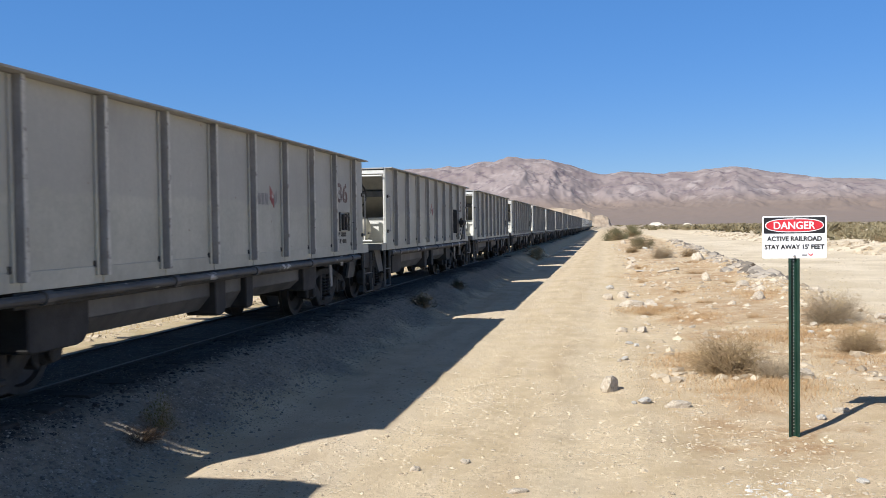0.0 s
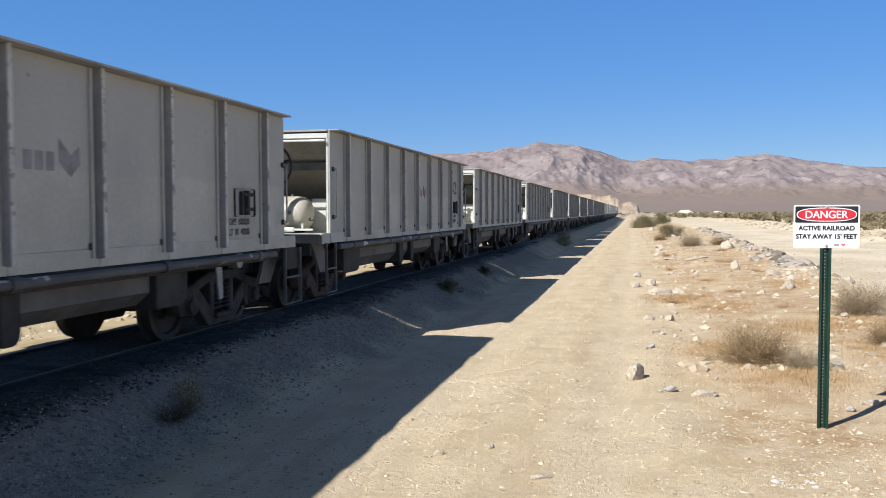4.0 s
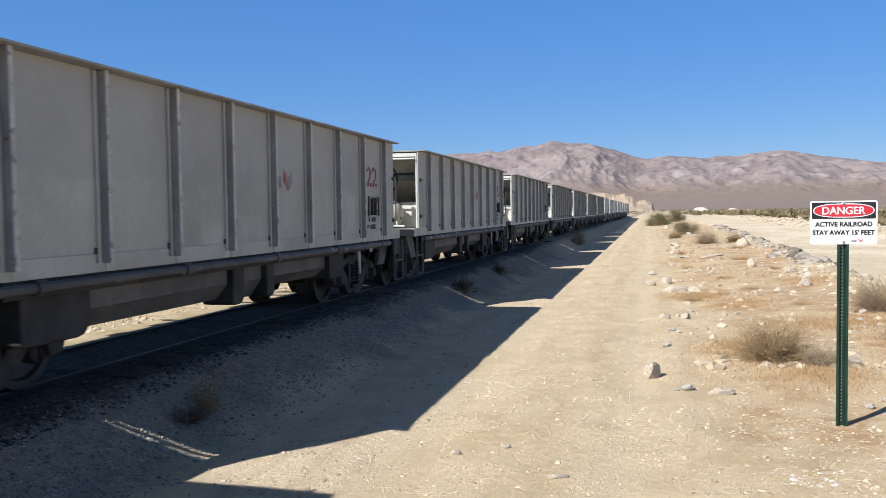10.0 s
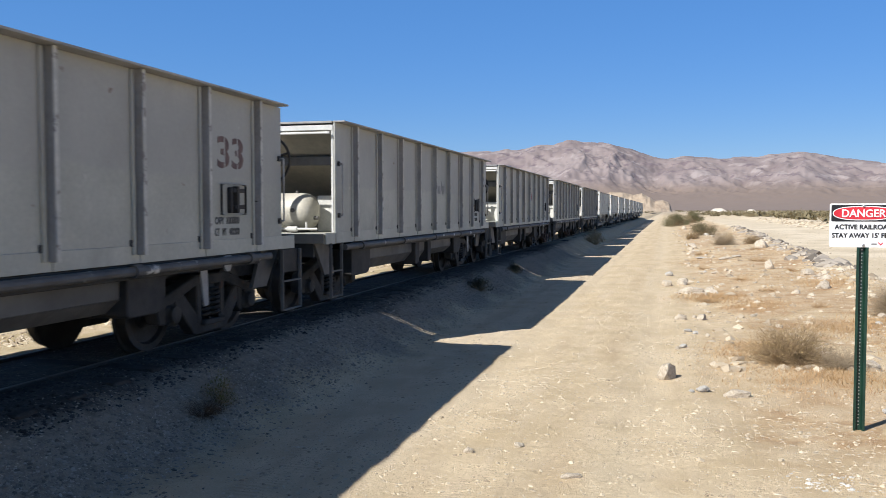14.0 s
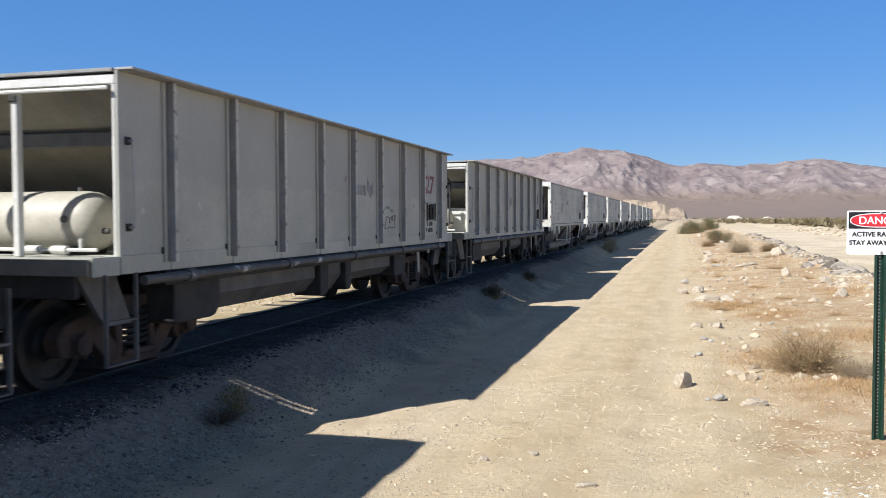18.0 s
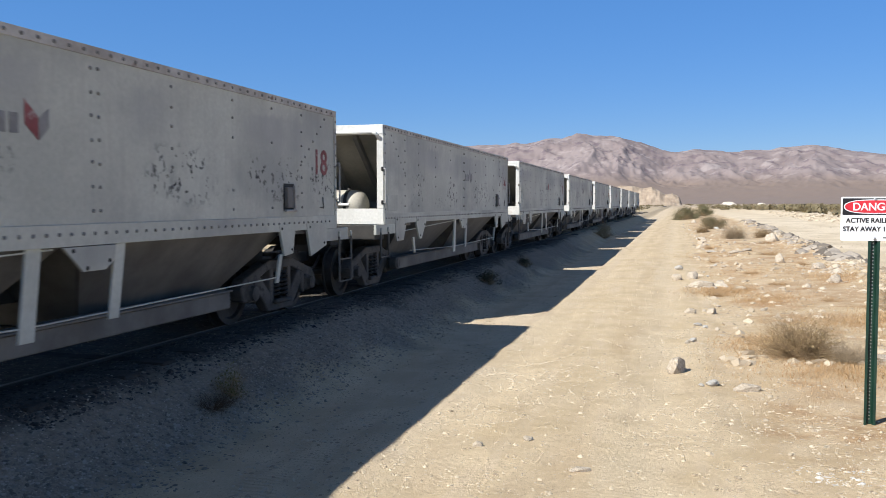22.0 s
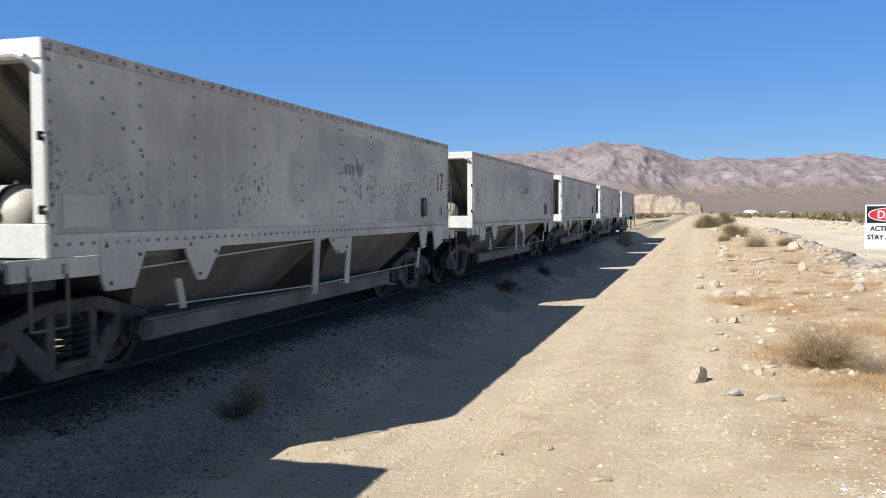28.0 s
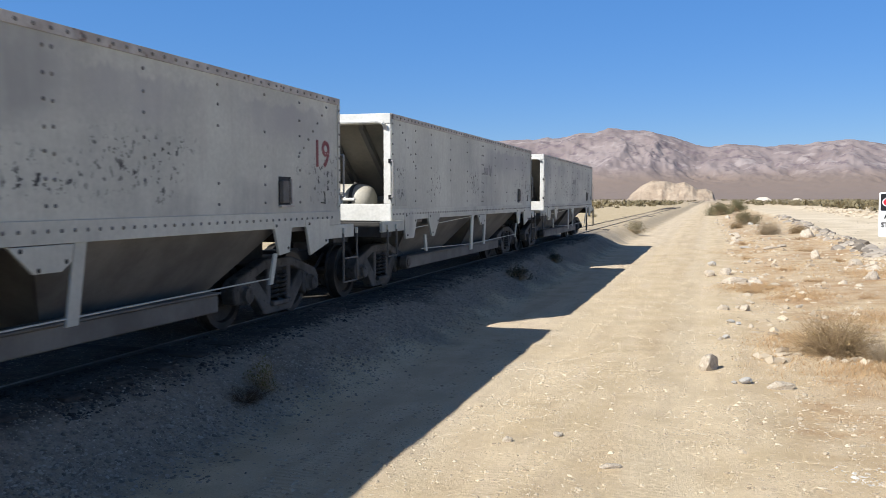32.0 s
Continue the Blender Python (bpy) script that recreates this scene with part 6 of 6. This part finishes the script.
def plants():
    rng = random.Random(8)
    dry = [twig_mesh("brushwood", 3 + k, 340, 0.62, 0.55, DARKTWIG if k else TWIG, 0.0045, 0.3, 4) for k in range(2)]
    dry_leaf = [leaf_mesh("foliage", 5 + k, 1500, 0.6, 0.52, 0.009, STRAW) for k in range(2)]
    shrub("dry_shrub", "round dry brown shrub of tangled twigs", 1.28, 9.55, dry[0], dry_leaf[0], 0.95)
    shrub("dry_shrub", "small grey dry shrub beside a larger one", 1.72, 9.2, dry[1], None, 0.5, 40)
    shrub("dry_shrub", "round dry brown shrub at the edge of the verge", 3.35, 13.6, dry[1], dry_leaf[1], 0.95, 80)
    shrub("dry_shrub", "small dry brown shrub behind the sign", 2.98, 10.9, dry[0], dry_leaf[1], 0.62, 150)
    wisp = [twig_mesh("brushwood", 40 + k, 130, 0.4, 0.5, DEADGRASS, 0.0035, 0.2, 3) for k in range(2)]
    for k, (x, y, s) in enumerate(((0.75, 15.6, 0.55), (1.0, 16.1, 0.4), (1.6, 19.5, 0.5), (2.6, 26, 0.7), (1.2, 31, 0.8), (3.2, 33, 0.7), (1.0, 24, 0.5), (2.4, 14.6, 0.4), (1.9, 17.2, 0.45), (3.0, 22, 0.5))):
        tuft = shrub("dry_shrub", "low rust-brown dead tuft on the verge", x, y, wisp[k % 2], None, s, rng.uniform(0, 360))
        tuft.matrix_basis = tuft.matrix_basis @ Matrix.Diagonal((1.2, 1.2, 0.6, 1))
    for x, y, s, k in ((1.36, 47.2, 0.85, 0), (2.34, 37.4, 1.1, 1), (3.6, 38.5, 0.8, 0), (2.0, 58, 1.0, 1)):
        shrub("dry_shrub", "low straw-brown shrub on the spoil ridge", x, y, dry[k], dry_leaf[k], s, rng.uniform(0, 360))
    # weeds on the track shoulder
    weed = twig_mesh("brushwood", 14, 60, 0.3, 0.3, TWIG, 0.003)
    weed_leaf = leaf_mesh("foliage", 15, 420, 0.3, 0.3, 0.014, WEED)
    near = shrub("weed", "yellow-green weed on the ballast shoulder", -3.71, 6.41, weed, weed_leaf, 0.9, 0, "weeds by the track", 1.0)
    near.matrix_basis = near.matrix_basis @ Matrix(((0.7, 0, 0.35, 0), (0, 0.7, 0.2, 0), (0, 0, 1.15, 0), (0, 0, 0, 1)))
    shaded_leaf = leaf_mesh("foliage", 16, 1500, 0.3, 0.3, 0.014, SHADEWEED)
    for x, y, s in ((-3.7, 16.7, 1.05), (-3.68, 20.9, 0.95)):
        shrub("weed", "olive weed on the ballast shoulder, darkened as in shade", x, y, weed, shaded_leaf, s, rng.uniform(0, 360), "weeds by the track", 1.0)
    far_leaf = leaf_mesh("foliage", 18, 2200, 0.3, 0.3, 0.012, SAGE)
    shrub("weed", "pale yellow-green weed on the sandy track shoulder", -3.5, 42.0, weed, far_leaf, 2.2, 40, "weeds by the track", 1.0)
    weed_dry = twig_mesh("brushwood", 17, 170, 0.32, 0.3, BROWNTWIG, 0.003)
    low = shrub("dry_shrub", "low brown dead weed on the ballast shoulder", -3.68, 6.12, weed_dry, None, 0.75, 60, "weeds by the track", 1.0)
    low.matrix_basis = low.matrix_basis @ Matrix.Diagonal((1.25, 1.1, 0.6, 1))
    # creosote bushes
    stem = [twig_mesh("brushwood", 30 + k, 45, 1.2, 1.0, TWIG, 0.012, 0.1) for k in range(2)]
    leaf = [leaf_mesh("foliage", 33 + k, 6500, 1.1, 1.15, 0.034, LEAF if k < 2 else OLIVE) for k in range(3)]
    for x, y, s, k in ((0.7, 86, 1.15, 0), (1.3, 88, 0.9, 1), (2.07, 52, 0.75, 2), (2.9, 100, 0.95, 0), (3.6, 118, 1.1, 1)):
        shrub("creosote_bush", "dark green creosote bush on the verge", x, y, stem[k % 2], leaf[k], s, rng.uniform(0, 360), "creosote bushes")
    stem = [twig_mesh("brushwood", 50 + k, 14, 1.2, 1.0, TWIG, 0.016, 0.1) for k in range(2)]
    leaf = [leaf_mesh("foliage", 53 + k, 1100, 1.0, 1.05, 0.06, (OLIVE, SAGE, SAGE)[k]) for k in range(3)]
    for k in range(150):
        y = 36 + 250 * rng.random() ** 1.2
        x = 14.9 + abs(rng.gauss(0, 0.05)) * y + rng.uniform(0, 4)
        shrub("creosote_bush", "olive desert bush on the open flat", x, y, stem[k % 2], leaf[rng.randrange(3)], rng.uniform(0.45, 1.15), rng.uniform(0, 360), "bushes on the flat")
    for k in range(45):
        y = rng.uniform(20, 200)
        shrub("creosote_bush", "olive desert bush beyond the track", -8.5 - rng.uniform(0, 0.5) * y, y, stem[k % 2], leaf[rng.randrange(3)], rng.uniform(0.35, 0.9), rng.uniform(0, 360), "bushes on the flat")

    # short dead grass round the dry shrubs
    r = np.random.RandomState(6)
    n = 42000
    spots = np.array([(1.3, 9.2, 0.9), (0.8, 16.3, 0.7), (3.2, 13.0, 0.8), (2.9, 10.5, 0.7), (2.0, 20, 1.5), (1.2, 27, 1.5), (3.0, 30, 1.5), (2.2, 12.2, 0.6), (1.65, 8.7, 0.55), (0.9, 16.4, 0.5), (1.5, 15.0, 0.6), (2.9, 12.6, 0.6), (1.0, 10.4, 0.5), (3.2, 18.5, 0.8)]) * PACE
    k = r.randint(0, len(spots), n)
    x, y = spots[k, 0] + r.normal(0, 1, n) * spots[k, 2] * 0.5, spots[k, 1] + r.normal(0, 1, n) * spots[k, 2] * 0.7
    base = np.stack([x, y, ground_z(x, y) - 0.004], -1)
    lean = r.normal(0, 1, (n, 3)) * np.array([0.025, 0.025, 0.0]) + np.array([0, 0, 1.0]) * r.uniform(0.015, 0.07, (n, 1))
    side = np.stack([r.normal(0, 0.0022, n), r.normal(0, 0.0022, n), np.zeros(n)], -1)
    v = np.stack([base - side, base + side, base + lean], 1).reshape(-1, 3)
    me = bpy.data.meshes.new("dead_grass")
    me.from_pydata(v.tolist(), [], np.arange(3 * n).reshape(-1, 3).tolist())
    me.materials.append(DEADGRASS)
    n = 9000
    x, y = r.uniform(-11, -6.7, n), 5 + 45 * r.rand(n) ** 1.3
    keep = layers(x * 0.8, y * 0.5, 3, 23) > 0.48
    x, y = x[keep], y[keep]
    n = len(x)
    base = np.stack([x, y, ground_z(x, y) - 0.004], -1)
    lean = r.normal(0, 1, (n, 3)) * np.array([0.06, 0.06, 0.0]) + np.array([0, 0, 1.0]) * r.uniform(0.03, 0.14, (n, 1))
    side = np.stack([r.normal(0, 0.006, n), r.normal(0, 0.006, n), np.zeros(n)], -1)
    v = np.stack([base - side, base + side, base + lean], 1).reshape(-1, 3)
    straw = bpy.data.meshes.new("dry_grass")
    straw.from_pydata(v.tolist(), [], np.arange(3 * n).reshape(-1, 3).tolist())
    straw.materials.append(STRAW)
    tagged(new("dry_grass", straw), "sparse yellow dry grass beyond the track", "grass", kind="stuff")
    tagged(new("dead_grass", me), "short rust-brown dead grass on the verge", "grass", kind="stuff")


plants()


def far_scrub():
    """Scrub out to the foot of the mountains, too far to tell apart."""
    r = np.random.RandomState(77)
    n = 9500
    y = np.where(r.rand(n) < 0.3, 70 + 250 * r.rand(n), 240 + 1300 * r.rand(n) ** 1.3)
    x = (r.rand(n) * 2.2 - 1.3) * y
    keep = ~((x < 16 - 8 * ease(200, 300, y)) & (x > -9 - 12 * (1 - ease(100, 250, y)))) & (np.hypot(x + 31, y - 700) > 45)
    x, y = x[keep], y[keep]
    n = len(x)
    s = r.uniform(0.35, 1.2, n)
    blades = 14
    c = np.stack([x, y, ground_z(x, y) + s * 0.45], -1)[:, None] + r.normal(0, 1, (n, blades, 3)) * (s[:, None, None] * np.array([0.55, 0.55, 0.3]))
    u = r.normal(0, 1, (n, blades, 3))
    u /= np.linalg.norm(u, axis=2)[..., None]
    w = np.cross(u, r.normal(0, 1, (n, blades, 3)))
    w /= np.linalg.norm(w, axis=2)[..., None]
    q = (s * 0.38)[:, None, None]
    v = np.stack([c - u * q, c + w * q * 0.8, c + u * q, c - w * q * 0.8], 2).reshape(-1, 3)
    me = bpy.data.meshes.new("desert_scrub")
    me.from_pydata(v.tolist(), [], np.arange(len(v)).reshape(-1, 4).tolist())
    me.materials.append(OLIVE)
    tagged(new("desert_scrub", me), "dark green desert scrub on the distant flat", "scrub", kind="stuff")


far_scrub()


# ---- movement ----
TRAVEL = (  # seconds, metres gone
    (0, 0.00), (0.5, 3.31), (1, 6.49), (1.5, 9.83), (2, 13.38), (2.5, 16.62), (3, 19.75), (3.5, 22.88), (4.5, 29.56), (5.5, 36.15),
    (6, 39.26), (6.5, 42.60), (7, 46.21), (7.5, 49.49), (8, 52.46), (8.5, 55.64), (9, 59.16), (9.5, 62.50), (10, 65.67), (10.5, 68.85),
    (11, 72.20), (11.5, 75.66), (12, 79.02), (12.5, 82.31), (13, 85.44), (13.5, 88.65), (14, 92.17), (14.5, 95.52), (15.5, 102.06), (16.5, 108.64),
    (17, 111.93), (17.5, 115.17), (18, 118.47), (18.5, 121.67), (19, 125.14), (19.5, 128.53), (20, 131.78), (20.5, 135.16), (21, 138.65), (21.5, 141.83),
    (22, 145.02), (22.5, 148.18), (23, 151.46), (23.5, 154.95), (24, 158.23), (24.5, 161.54), (25, 164.68), (25.5, 167.94), (26.5, 174.71), (27.5, 181.24),
    (28, 184.51), (28.5, 187.93), (29, 191.22), (29.5, 194.36), (30, 197.78), (30.5, 201.23), (31, 204.55), (31.5, 207.96), (32, 211.02),
)


def motions():
    """The train rolls towards the camera and past it; its wheels turn with it."""
    times, gone = [t for t, s in TRAVEL], [s for t, s in TRAVEL]
    for car, y, proto, number, first in cars:
        walk(car, [(t, pose(TRACK_X, y - s, RAIL_Z)) for t, s in TRAVEL])
    turns = []
    for k in range(481):
        t = k / 15
        turns.append((t, math.degrees(np.interp(t, times, gone) / 0.356)))
    for car, y, proto, number, first in cars:
        for truck in car.children:
            for wheels in truck.children:
                if wheels.name.startswith("wheelset"):
                    base = wheels.location.copy()
                    walk(wheels, [(t, pose(*base, a)) for t, a in turns])


motions()
